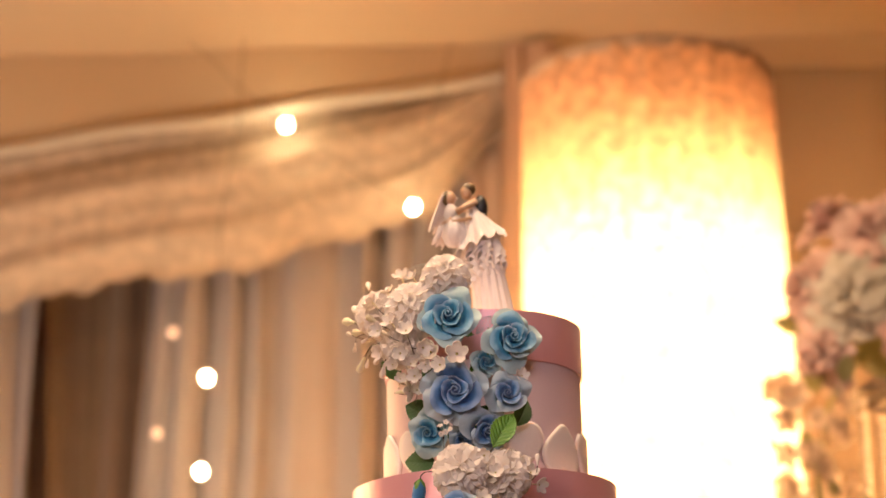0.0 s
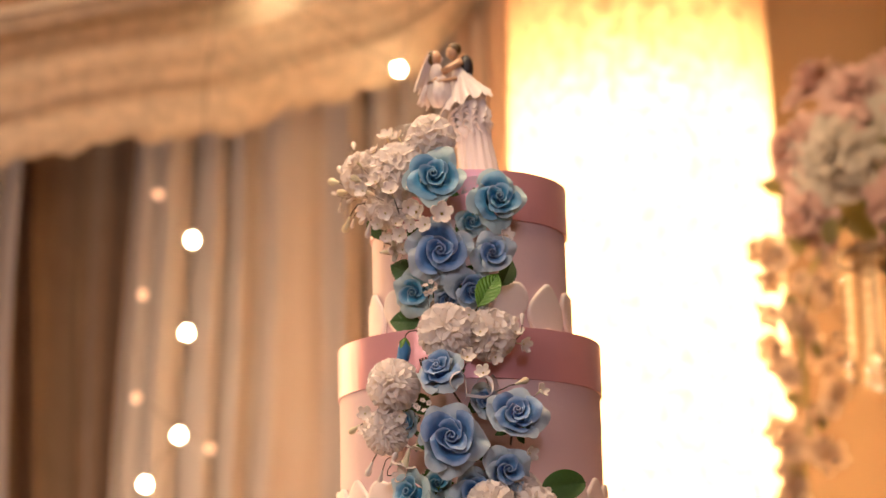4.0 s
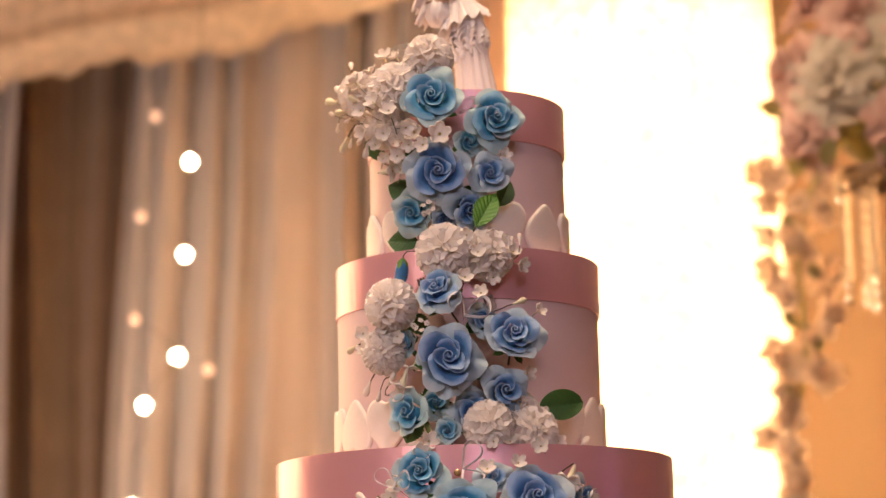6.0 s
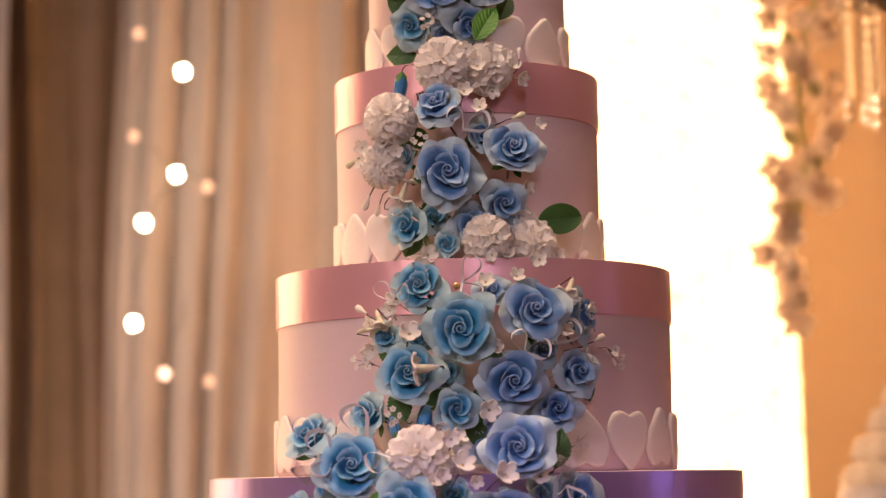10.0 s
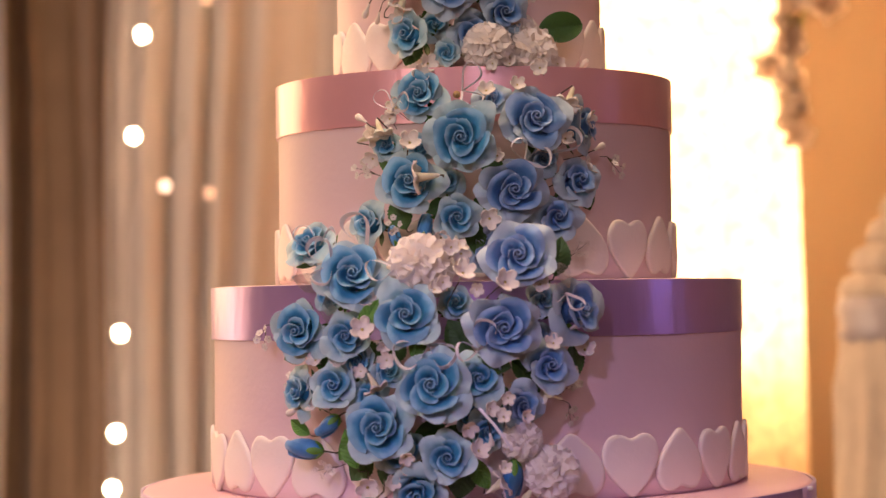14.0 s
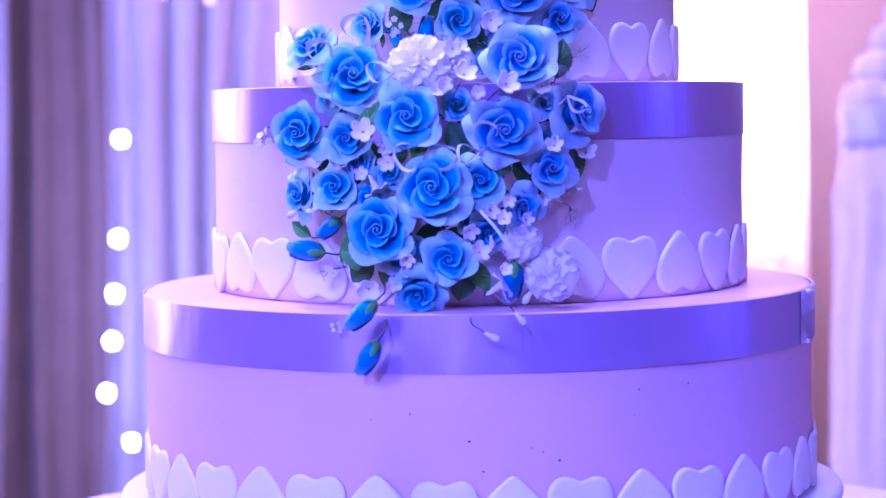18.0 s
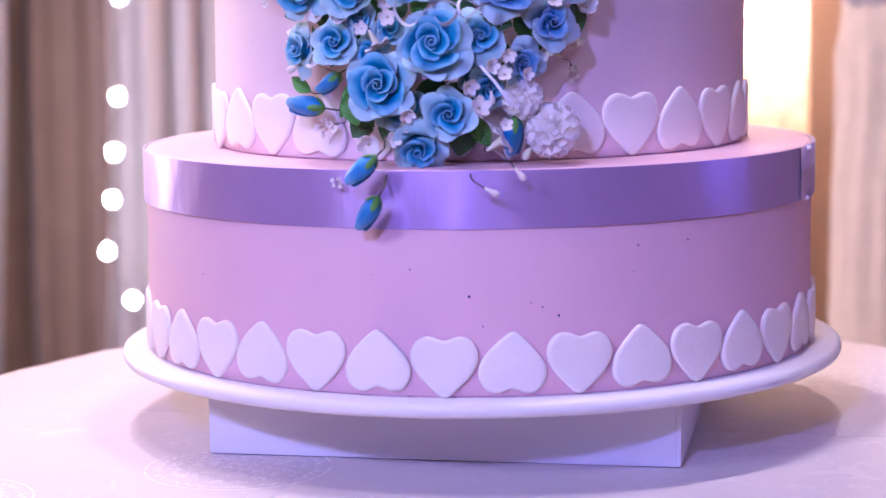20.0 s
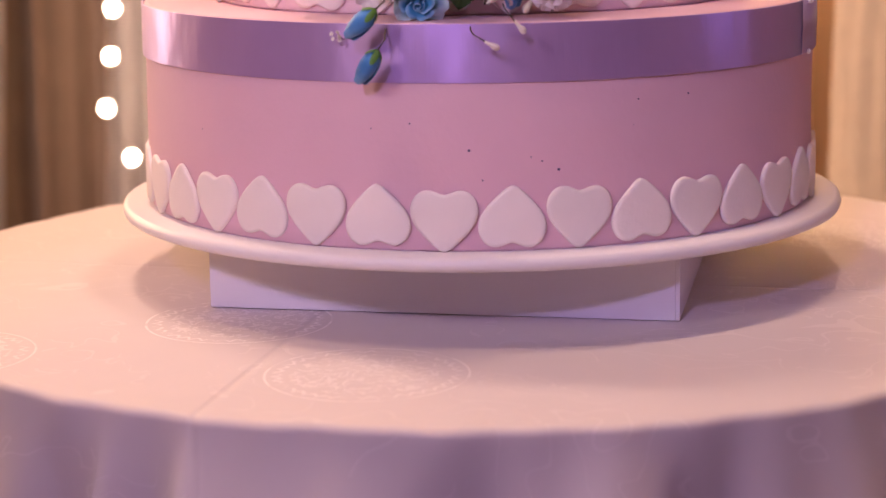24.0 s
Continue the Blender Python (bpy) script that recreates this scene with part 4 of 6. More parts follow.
def white_bud_kit(mat, label):
    ob = thing("sugar_flower_bud", label, "flower bud", "small sugar flower buds")
    lay = Matrix.Rotation(radians(90), 4, "Y")
    part("bud", moved(lathe([(0.01, -1.0), (0.16, -0.9), (0.22, -0.3), (0.42, 0.4), (0.36, 0.8), (0.16, 1.0), (0.01, 1.03)], 16), lay), mat, ob)
    part("stem", tube([(-0.95, 0, 0), (-1.7, 0.1, 0), (-2.4, 0, -0.5), (-2.6, 0, -1.8), (-2.4, 0, -3.6)], 0.075, 6), M_WIRE, ob)
    return Kit(ob)


def sprig_kit():
    ob = thing("blossom_sprig", "wired sprig of minute white sugar blossoms", "sprig", "sprigs of minute blossoms")
    rnd = random.Random(5)
    me = None
    for k, (x, y, z) in enumerate(((0.85, 0.1, 0.1), (0.45, 0.45, 0.15), (0.35, -0.4, 0.2), (-0.2, 0.25, 0.1), (0.0, -0.1, 0.25))):
        if me is None:
            v, f, u = join(*floret(5, 0.44, 0.05, 0.24))
            me = make_mesh("blossom", v, f, M_WHITE, u)
        b = part("blossom", me, None, ob)
        b.matrix_local = Matrix.Translation((x, y, z)) @ Euler((rnd.uniform(-0.6, 0.6), rnd.uniform(-0.6, 0.6), k)).to_matrix().to_4x4()
        part("twig", tube([(x, y, z), (x * 0.5, y * 0.4, z * 0.3), (-0.5, 0, -0.3), (-0.6, 0, -1.0)], 0.016, 5), M_WIRE, ob)
    part("stem", tube([(-0.5, 0, -0.3), (-0.6, 0, -1.0), (-0.5, 0, -2.6)], 0.024, 5), M_WIRE, ob)
    return Kit(ob)


def loop_kit():
    ob = thing("ribbon_loop", "loops of narrow shiny white satin ribbon", "ribbon", "white ribbon loops")
    for turn, sx, sy in ((0.5, 1.25, 0.50), (2.5, 1.05, 0.42)):
        g = np.zeros((34, 3, 3))
        for i in range(34):
            a = -math.pi + 2 * math.pi * i / 33
            x, y, z = sx * 0.5 * (1 + math.cos(a)), sy * math.sin(a) * (0.55 + 0.45 * math.cos(a)) * 1.5, -0.5 + 0.62 * (1 + math.cos(a)) * 0.75
            for j in range(3):
                w = (j - 1) * 0.105
                g[i, j] = (x * math.cos(turn) - y * math.sin(turn) + w * 0.5 * math.sin(turn), x * math.sin(turn) + y * math.cos(turn) + w * 0.5 * math.cos(turn), z + w)
        part("loop", sheet(g, 0.010), M_RIBBON_W, ob)
    part("stem", tube([(0.0, 0.0, -0.45), (0.05, 0, -1.2), (0, 0, -2.2)], 0.02, 5), M_SILVER, ob)
    return Kit(ob)


def strip_kit():
    ob = thing("ribbon_tail", "straight narrow white satin ribbon tail", "ribbon")
    g = np.zeros((16, 2, 3))
    for i in range(16):
        s = i / 15
        for j in range(2):
            g[i, j] = (-1 + 2 * s, (j - 0.5) * 0.11 + 0.05 * math.sin(3 * s), 0.12 * math.sin(3.1 * s))
    part("strip", sheet(g, 0.012), M_RIBBON_W, ob)
    part("stem", tube([(-0.95, 0, 0), (-0.9, 0, -0.8), (-0.8, 0, -2.0)], 0.02, 5), M_SILVER, ob)
    return Kit(ob)


def mesh_leaf_kit():
    ob = thing("silver_mesh_leaf", "glittering silver wire mesh leaf", "leaf", "silver mesh leaves")
    rows, piece = 13, []
    wid = lambda s: 0.5 * math.sin(math.pi * min(1, max(0, s)) ** 0.8) + 0.02
    lift = lambda s, y: 0.2 * y * y - 0.2 * (s - 0.4) ** 2
    for k in range(rows):
        q = -1 + 2 * k / (rows - 1)
        piece.append(tube([(-1 + 2 * s, q * wid(s), lift(s, q * wid(s))) for s in np.linspace(0, 1, 9)], 0.012, 4))
    for k in range(1, 20):
        s = k / 20
        piece.append(tube([(-1 + 2 * s, q * wid(s), lift(s, q * wid(s))) for q in (-1, 0, 1)], 0.012, 4))
    part("netting", join(*piece), M_SILVER, ob)
    part("stem", tube([(-0.95, 0, -0.1), (-1.0, 0, -0.8), (-0.8, 0, -2.0)], 0.03, 5), M_SILVER, ob)
    return Kit(ob)


K_BUD = bud_kit()
K_LEAF = leaf_kit(M_LEAF, "bright green deeply veined sugar leaf", 1, 0.50, 0.05, 0.075, 0.34)
K_LEAF_P = leaf_kit(M_LEAF_D, "plain broad folded green sugar leaf", 5, 0.64, 0.0, 0.012, 0.30, 0.55)
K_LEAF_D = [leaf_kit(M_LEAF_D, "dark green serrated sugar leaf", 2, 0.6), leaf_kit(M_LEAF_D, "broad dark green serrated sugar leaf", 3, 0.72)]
K_POM = [pompom_kit(1, 8, "frilled white sugar carnation in a tight ball", M_FRILL), pompom_kit(2, 8, "round white sugar carnation with crimped petals", M_FRILL, 1.1, 15)]
K_POMW = pompom_kit(3, 8, "loose white sugar carnation with wide ruffles", M_FRILL, 1.15, 13)
K_BLOS, K_TRUM, K_WBUD = blossom_kit(), trumpet_kit(), white_bud_kit(M_WHITE, "small closed white sugar flower bud on wire")
K_WBUDG, K_TINY, K_POMF = white_bud_kit(M_CREAM, "small yellow-green sugar flower bud on wire"), sprig_kit(), pompom_kit(9, 9, "lacy white sugar carnation with fine crimped ruffles", M_FRILL, 0.9, 18)
K_LOOP, K_STRIP, K_MESH = loop_kit(), strip_kit(), mesh_leaf_kit()
COUNT = [0]


def pick(kits):
    COUNT[0] += 1
    return kits[COUNT[0] % len(kits)]


# roses further right take the paste tinted for violet stage light
def tone(x, z): return "periwinkle blue" if x > (-0.021 if z > 1.30 else 0.006) and z < 1.50 else "sky blue"
def rose_at(kits, x, y, z, s, fx, fz, lift, size=1.11):
    """A rose whose heart stays where it is while the whole flower nods up by lift and a little to a side."""
    lift = lift if z < 1.44 else -0.12
    up, side = lift + SPIN.uniform(-0.08, 0.12), SPIN.uniform(-0.14, 0.14)
    pick(kits[tone(x, z)]).put(stand(x - 0.5 * s * side, y, z - 0.5 * s * up, s * size, fx + side, fz + up))


def rose_a(x, y, z, s, fx, fz): rose_at(K_ROSE_A, x, y, z, s, fx, fz, 0.02)
def rose_b(x, y, z, s, fx, fz): rose_at(K_ROSE_B, x, y, z, s, fx, fz, 0.13)
def rose_c(x, y, z, s, fx, fz): rose_at(K_ROSE_C, x, y, z, s, fx, fz, 0.12, 1.30)
def bud(x, y, z, s, fx, fz, a): K_BUD.put(stand(x, y, z, s, fx, fz, a))
def leaf(x, y, z, s, fx, fz, a): K_LEAF.put(stand(x, y, z, s, fx, fz, a))
def leafp(x, y, z, s, fx, fz, a): K_LEAF_P.put(stand(x, y, z, s, fx, fz, a))
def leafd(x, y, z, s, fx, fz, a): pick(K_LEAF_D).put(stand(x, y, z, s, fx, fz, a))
def pom(x, y, z, s, fx, fz): pick(K_POM).put(stand(x, y, z, s, fx, fz))
def pomw(x, y, z, s, fx, fz): K_POMW.put(stand(x, y, z, s, fx, fz))
def pomf(x, y, z, s, fx, fz): K_POMF.put(stand(x, y, z, s, fx, fz))
def blos(x, y, z, s, fx, fz): K_BLOS.put(stand(x, y, z, s * 0.73, fx + SPIN.uniform(-0.45, 0.45), fz + SPIN.uniform(-0.35, 0.45)))
def trum(x, y, z, s, fx, fz, a): K_TRUM.put(stand(x, y, z, s, fx, fz, a))
def wbud(x, y, z, s, fx, fz, a): K_WBUD.put(stand(x, y, z, s * 0.9, fx, fz, a))
def wbudg(x, y, z, s, fx, fz, a): K_WBUDG.put(stand(x, y, z, s * 0.9, fx, fz, a))
def tiny(x, y, z, s, fx, fz): K_TINY.put(stand(x, y, z, s, fx, fz))
def loop(x, y, z, s, fx, fz): K_LOOP.put(stand(x, y, z, s * 1.15, fx, fz))
def strip(x, y, z, s, fx, fz): K_STRIP.put(stand(x, y, z, s * 0.95, fx, fz, -53))
def mesh(x, y, z, s, fx, fz): K_MESH.put(stand(x, y, z, s, fx, fz))


# tier 5 from the table up
rose_b(-0.0235, -0.1082, 1.5359, 0.0245, -0.08, 0.3)
rose_b(0.0192, -0.1049, 1.5213, 0.0224, 0.3, 0.2)
rose_a(-0.0207, -0.1108, 1.4818, 0.0268, 0, 0.05)
rose_c(0.0166, -0.1054, 1.4814, 0.0138, 0.2, 0)
rose_c(0.0001, -0.1027, 1.4566, 0.0155, 0.2, -0.1)
rose_c(-0.0362, -0.0918, 1.4559, 0.0152, -0.5, 0)
leaf(0.0141, -0.1209, 1.4528, 0.0174, 0.25, 0.35, 60)
leafd(-0.049, -0.0787, 1.4773, 0.0124, -0.3, 0.1, 150)
leafd(0.0292, -0.0838, 1.4731, 0.0119, 0.45, 0.1, 60)
leafd(-0.0485, -0.086, 1.4368, 0.0126, -0.35, 0.1, 170)
pom(-0.0171, -0.1215, 1.4214, 0.0214, -0.05, 0.1)
pomw(0.0146, -0.1158, 1.4197, 0.0198, 0.25, 0.05)
pomw(-0.0265, -0.0951, 1.575, 0.0193, 0, 0.5)
pom(-0.0785, -0.0723, 1.5549, 0.0182, -0.55, 0.2)
pomf(-0.0505, -0.094, 1.5501, 0.0231, -0.2, 0.45)
pom(-0.0609, -0.0876, 1.5237, 0.0162, -0.35, 0.1)
blos(-0.0379, -0.1188, 1.5126, 0.0105, -0.05, 0.2)
blos(-0.0187, -0.1273, 1.5086, 0.0118, 0.05, 0.0)
blos(-0.0602, -0.0881, 1.5797, 0.009, -0.3, 0.5)
blos(-0.0675, -0.0952, 1.5097, 0.0072, -0.3, 0)
blos(-0.0536, -0.1059, 1.5075, 0.0072, -0.2, -0.1)
blos(0.0168, -0.1256, 1.4303, 0.0082, 0.25, 0.2)
blos(0.027, -0.1238, 1.4275, 0.0074, 0.3, 0.2)
blos(0.0075, -0.1365, 1.4179, 0.0081, 0.1, 0)
blos(-0.049, -0.1004, 1.4884, 0.0072, -0.3, -0.1)
trum(-0.0593, -0.0946, 1.4887, 0.0085, -0.4, -0.1, 180)
tiny(-0.0289, -0.1234, 1.4507, 0.0091, 0, 0.1)
wbud(-0.0879, -0.0404, 1.5869, 0.0058, -0.6, 0.5, 120)
wbud(-0.0723, -0.0979, 1.5327, 0.0055, -0.5, 0.1, 150)
wbud(-0.079, -0.0859, 1.5166, 0.0056, -0.5, -0.2, 230)
wbud(-0.0872, -0.0776, 1.5154, 0.0043, -0.6, -0.2, 240)
wbudg(-0.095, -0.0587, 1.545, 0.0074, -0.7, 0.1, 170)
wbud(-0.0894, -0.067, 1.5364, 0.0043, -0.6, -0.1, 200)
wbud(0.0312, -0.1228, 1.4276, 0.0053, 0.4, 0.3, 60)
wbud(0.0382, -0.1208, 1.4295, 0.0054, 0.5, 0.2, 80)
tiny(-0.0767, -0.0853, 1.5344, 0.0086, -0.5, 0.1)
leafd(-0.0014, -0.0907, 1.5071, 0.0106, 0.1, 0, 60)
leafd(-0.0388, -0.0798, 1.504, 0.0107, -0.3, 0, 140)
leafd(0.0062, -0.0885, 1.4704, 0.0102, 0.2, -0.1, -40)
leafd(-0.0151, -0.0874, 1.4642, 0.0106, 0, -0.1, 250)
leafd(-0.0693, -0.0554, 1.5196, 0.0131, -0.5, 0, 110)
blos(-0.071, -0.0796, 1.5707, 0.0074, -0.4, 0.4)
blos(-0.0514, -0.0935, 1.5779, 0.0073, -0.2, 0.5)
blos(-0.0418, -0.1196, 1.503, 0.0075, -0.1, -0.1)
wbud(-0.0989, -0.0402, 1.5377, 0.0044, -0.7, -0.2, 240)
wbud(-0.0812, -0.0839, 1.526, 0.0047, -0.6, -0.1, 210)
wbud(-0.1043, -0.0223, 1.5535, 0.0045, -0.8, 0.1, 160)
blos(-0.0619, -0.0918, 1.4994, 0.0064, -0.3, -0.1)
blos(-0.0004, -0.1317, 1.4315, 0.0074, 0.1, 0.1)
blos(0.0268, -0.1187, 1.4147, 0.0074, 0.3, 0)
blos(0.0181, -0.1254, 1.4011, 0.0074, 0.2, -0.1)
mesh(-0.0499, -0.0828, 1.5859, 0.0108, -0.2, 0.4)
mesh(0.0018, -0.1067, 1.5357, 0.0093, 0, 0.2)
# tier 4 from the table up
bud(-0.0485, -0.117, 1.4085, 0.0116, -0.5, -0.3, 250)
pom(-0.056, -0.1246, 1.3822, 0.0197, -0.25, 0.1)
rose_b(-0.0205, -0.1351, 1.387, 0.0199, -0.3, 0.35)
rose_a(-0.0152, -0.1398, 1.3394, 0.0282, 0, 0.02)
rose_b(0.0305, -0.1311, 1.3565, 0.0224, 0.16, 0.12)
rose_c(0.0227, -0.1306, 1.3186, 0.0154, 0.2, -0.2)
rose_c(-0.0393, -0.1224, 1.3038, 0.0163, -0.55, -0.1)
rose_c(0.0006, -0.1266, 1.3057, 0.0146, 0.1, -0.3)
rose_c(-0.0166, -0.1396, 1.2883, 0.0092, 0, 0)
pomf(-0.0618, -0.1151, 1.3498, 0.0172, -0.3, 0)
pom(0.0123, -0.1421, 1.2915, 0.0184, 0.1, 0.1)
pomw(0.043, -0.1297, 1.2874, 0.0194, 0.3, 0)
pomf(0.0343, -0.126, 1.3059, 0.0122, 0.3, 0.2)
leafp(0.0655, -0.1131, 1.3085, 0.0172, 0.3, 0.05, 10)
leafd(-0.0423, -0.1236, 1.2923, 0.0118, -0.3, -0.1, 240)
blos(-0.0302, -0.1475, 1.2805, 0.0092, -0.1, 0.1)
blos(-0.0775, -0.1101, 1.3642, 0.0078, -0.5, 0.2)
blos(-0.0679, -0.1231, 1.357, 0.0065, -0.4, 0.1)
trum(-0.0478, -0.1258, 1.3281, 0.0098, -0.2, -0.1, 70)
wbud(-0.0748, -0.107, 1.3242, 0.0066, -0.4, -0.2, 240)
wbudg(-0.0858, -0.0958, 1.3553, 0.0067, -0.6, 0, 200)
wbud(-0.0569, -0.122, 1.3288, 0.0061, -0.3, -0.2, 60)
blos(0.0088, -0.1453, 1.3862, 0.0081, 0.1, 0.1)
wbudg(0.0365, -0.1254, 1.3826, 0.0065, 0.4, 0, 20)
wbud(0.0812, -0.1048, 1.282, 0.007, 0.4, 0.1, 40)
blos(0.0272, -0.1481, 1.2792, 0.0072, 0.1, 0.2)
blos(0.0617, -0.1319, 1.2803, 0.0073, 0.3, 0.1)
tiny(-0.0376, -0.1355, 1.3634, 0.0093, -0.2, 0.2)
loop(-0.0028, -0.1506, 1.3716, 0.0125, 0.1, 0.1)
mesh(0.0156, -0.1297, 1.3798, 0.009, 0.2, 0.2)
blos(-0.0216, -0.144, 1.2746, 0.0068, -0.1, 0)
leafd(0.006, -0.1124, 1.3696, 0.0103, 0.1, 0, 30)
leafd(-0.037, -0.1064, 1.3715, 0.0103, -0.2, 0, 130)
leafd(0.0085, -0.1123, 1.333, 0.0103, 0.2, 0, -30)
leafd(-0.028, -0.1091, 1.3176, 0.0103, -0.1, -0.1, 230)
leafd(-0.0509, -0.1004, 1.3673, 0.0104, -0.3, 0, 160)
blos(-0.0623, -0.126, 1.3655, 0.0074, -0.3, 0.1)
blos(-0.052, -0.1306, 1.3583, 0.0073, -0.2, 0.1)
blos(-0.0779, -0.1048, 1.3525, 0.007, -0.5, 0)
blos(-0.0659, -0.1174, 1.34, 0.007, -0.3, -0.1)
trum(-0.0382, -0.1249, 1.3404, 0.009, -0.2, 0, 80)
wbud(-0.0666, -0.1076, 1.3186, 0.0053, -0.3, -0.3, 250)
blos(0.0152, -0.1549, 1.2787, 0.0071, 0.1, 0.1)
blos(0.0515, -0.1308, 1.2745, 0.0073, 0.3, 0)
blos(0.0503, -0.127, 1.3014, 0.0073, 0.4, 0.1)
# tier 3 from the table up
rose_b(-0.032, -0.1822, 1.2556, 0.0202, -0.4, -0.05)
rose_b(0.0423, -0.1863, 1.2359, 0.0248, 0.1, 0.05)
rose_a(-0.0075, -0.1969, 1.2235, 0.0281, 0, 0)
rose_c(0.07, -0.156, 1.2339, 0.017, 0.8, 0)
rose_b(-0.0423, -0.1821, 1.1949, 0.0237, -0.12, 0.02)
rose_a(0.0273, -0.189, 1.1886, 0.0259, 0.05, -0.03)
rose_c(-0.0124, -0.1866, 1.1717, 0.0151, 0.1, -0.2)
rose_c(0.0687, -0.1653, 1.1938, 0.0153, 0.45, 0.1)
rose_c(0.0554, -0.1723, 1.1702, 0.0148, 0.25, -0.1)
bud(-0.0336, -0.1778, 1.1627, 0.0121, 0, 0.3, 80)
rose_c(-0.0683, -0.1589, 1.1678, 0.0142, -0.7, 0)
blos(-0.0425, -0.2016, 1.2208, 0.0104, -0.15, 0.1)
trum(-0.0639, -0.1736, 1.2326, 0.0098, -0.3, 0.2, 110)
trum(-0.0738, -0.1653, 1.2272, 0.0091, -0.5, 0.1, 190)
trum(-0.0323, -0.2085, 1.1971, 0.0122, -0.1, 0, 5)
blos(0.0106, -0.2057, 1.1682, 0.0103, 0.05, -0.05)
blos(-0.0089, -0.2008, 1.145, 0.0096, 0, -0.1)
blos(0.0793, -0.1627, 1.2048, 0.0098, 0.45, 0.1)
trum(0.0683, -0.1676, 1.2527, 0.011, 0.5, 0.2, 60)
blos(0.0687, -0.1718, 1.2452, 0.0078, 0.5, 0.1)
tiny(-0.0733, -0.1655, 1.2043, 0.0118, -0.4, 0.1)
tiny(0.1001, -0.1287, 1.209, 0.0121, 0.6, 0.1)
tiny(0.0717, -0.1464, 1.1459, 0.0111, 0.4, -0.1)
leafd(0.079, -0.1449, 1.1844, 0.0103, 0.5, -0.1, 300)
leafd(0.0013, -0.181, 1.1561, 0.012, 0, -0.1, 270)
leafd(-0.0508, -0.1716, 1.1745, 0.0121, -0.2, 0, 110)
loop(-0.0061, -0.1909, 1.2597, 0.0135, 0, 0.3)
loop(0.0577, -0.1873, 1.2149, 0.0128, 0.2, 0.1)
mesh(-0.0172, -0.1952, 1.2409, 0.0096, -0.1, 0.2)
leafd(-0.0244, -0.1793, 1.178, 0.0097, 0, 0, 200)
blos(-0.0343, -0.1879, 1.2691, 0.0085, 0, 0.2)
blos(0.0313, -0.1935, 1.2595, 0.0077, 0.2, 0.3)
tiny(-0.0537, -0.1833, 1.1628, 0.0097, -0.2, 0)
blos(0.0473, -0.1851, 1.2718, 0.0085, 0.3, 0.2)
leafd(-0.0248, -0.1631, 1.2399, 0.011, 0, 0, 100)
leafd(0.014, -0.1644, 1.2067, 0.011, 0.1, 0, -20)
leafd(-0.058, -0.1523, 1.2116, 0.0107, -0.3, 0, 150)
leafd(-0.0177, -0.164, 1.1923, 0.011, 0, 0, 240)
leafd(0.0467, -0.1582, 1.2033, 0.0107, 0.2, 0, 30)
leafd(0.0048, -0.1649, 1.1781, 0.0098, 0.1, 0, 260)
rose_c(-0.0366, -0.1773, 1.2185, 0.0098, 0, 0)
blos(-0.0564, -0.1825, 1.2388, 0.0078, -0.3, 0.2)
blos(0.0168, -0.2003, 1.2109, 0.0069, 0.1, 0)
blos(0.064, -0.18, 1.2231, 0.0078, 0.4, 0)
bud(-0.0544, -0.1663, 1.1575, 0.0098, -0.3, 0.2, 110)
rose_c(0.0081, -0.1708, 1.1446, 0.0117, 0.1, -0.2)
# tier 2 from the table up
rose_b(0.0287, -0.2412, 1.141, 0.0256, 0.02, 0.08)
leafd(0.0565, -0.2135, 1.1419, 0.014, 0.35, 0.1, 75)
rose_b(-0.0801, -0.2293, 1.1304, 0.0259, -0.06, 0.1)
rose_c(-0.1069, -0.1979, 1.1489, 0.0173, -0.4, 0.35)
mesh(-0.1132, -0.2058, 1.1274, 0.0122, -0.3, 0)
mesh(-0.0981, -0.2134, 1.1081, 0.0106, -0.25, -0.1)
rose_b(-0.1149, -0.2049, 1.0954, 0.0225, -0.4, -0.08)
rose_c(-0.0851, -0.2254, 1.0906, 0.0151, -0.1, 0)
rose_b(-0.044, -0.2429, 1.1051, 0.0245, -0.1, -0.06)
rose_a(0.0182, -0.2462, 1.0952, 0.0267, 0.02, 0)
rose_c(0.0597, -0.2148, 1.1055, 0.0212, 0.7, 0)
rose_a(-0.0291, -0.2492, 1.059, 0.0285, -0.02, 0)
rose_b(-0.0643, -0.2342, 1.0313, 0.0254, -0.08, -0.06)
rose_c(0.0013, -0.2369, 1.0603, 0.0157, 0.1, 0.1)
rose_c(0.045, -0.2285, 1.069, 0.0161, 0.35, 0)
rose_c(0.0274, -0.2293, 1.046, 0.0139, 0.3, -0.3)
rose_c(-0.0927, -0.2158, 1.058, 0.0155, -0.2, 0)
rose_c(-0.1151, -0.1932, 1.0529, 0.015, -0.65, 0)
rose_c(-0.0204, -0.236, 1.0112, 0.0168, 0.08, -0.1)
rose_c(-0.0389, -0.2276, 0.9929, 0.0173, -0.1, -0.55)
bud(-0.1002, -0.2013, 1.0307, 0.013, -0.5, -0.2, 215)
bud(-0.1166, -0.1923, 1.0143, 0.0166, -0.5, 0, 175)
bud(0.0228, -0.2298, 0.9958, 0.0158, 0.1, -0.4, 268)
blos(-0.0743, -0.2501, 1.0953, 0.0111, -0.1, 0.05)
blos(-0.0078, -0.2608, 1.131, 0.011, 0.05, 0.2)
blos(0.0195, -0.2662, 1.1246, 0.011, 0, 0.1)
blos(0.0427, -0.2472, 1.1229, 0.0081, 0.2, 0.1)
blos(-0.0585, -0.2481, 1.075, 0.0081, -0.1, -0.1)
blos(0.0005, -0.2509, 1.0149, 0.0096, 0.1, 0)
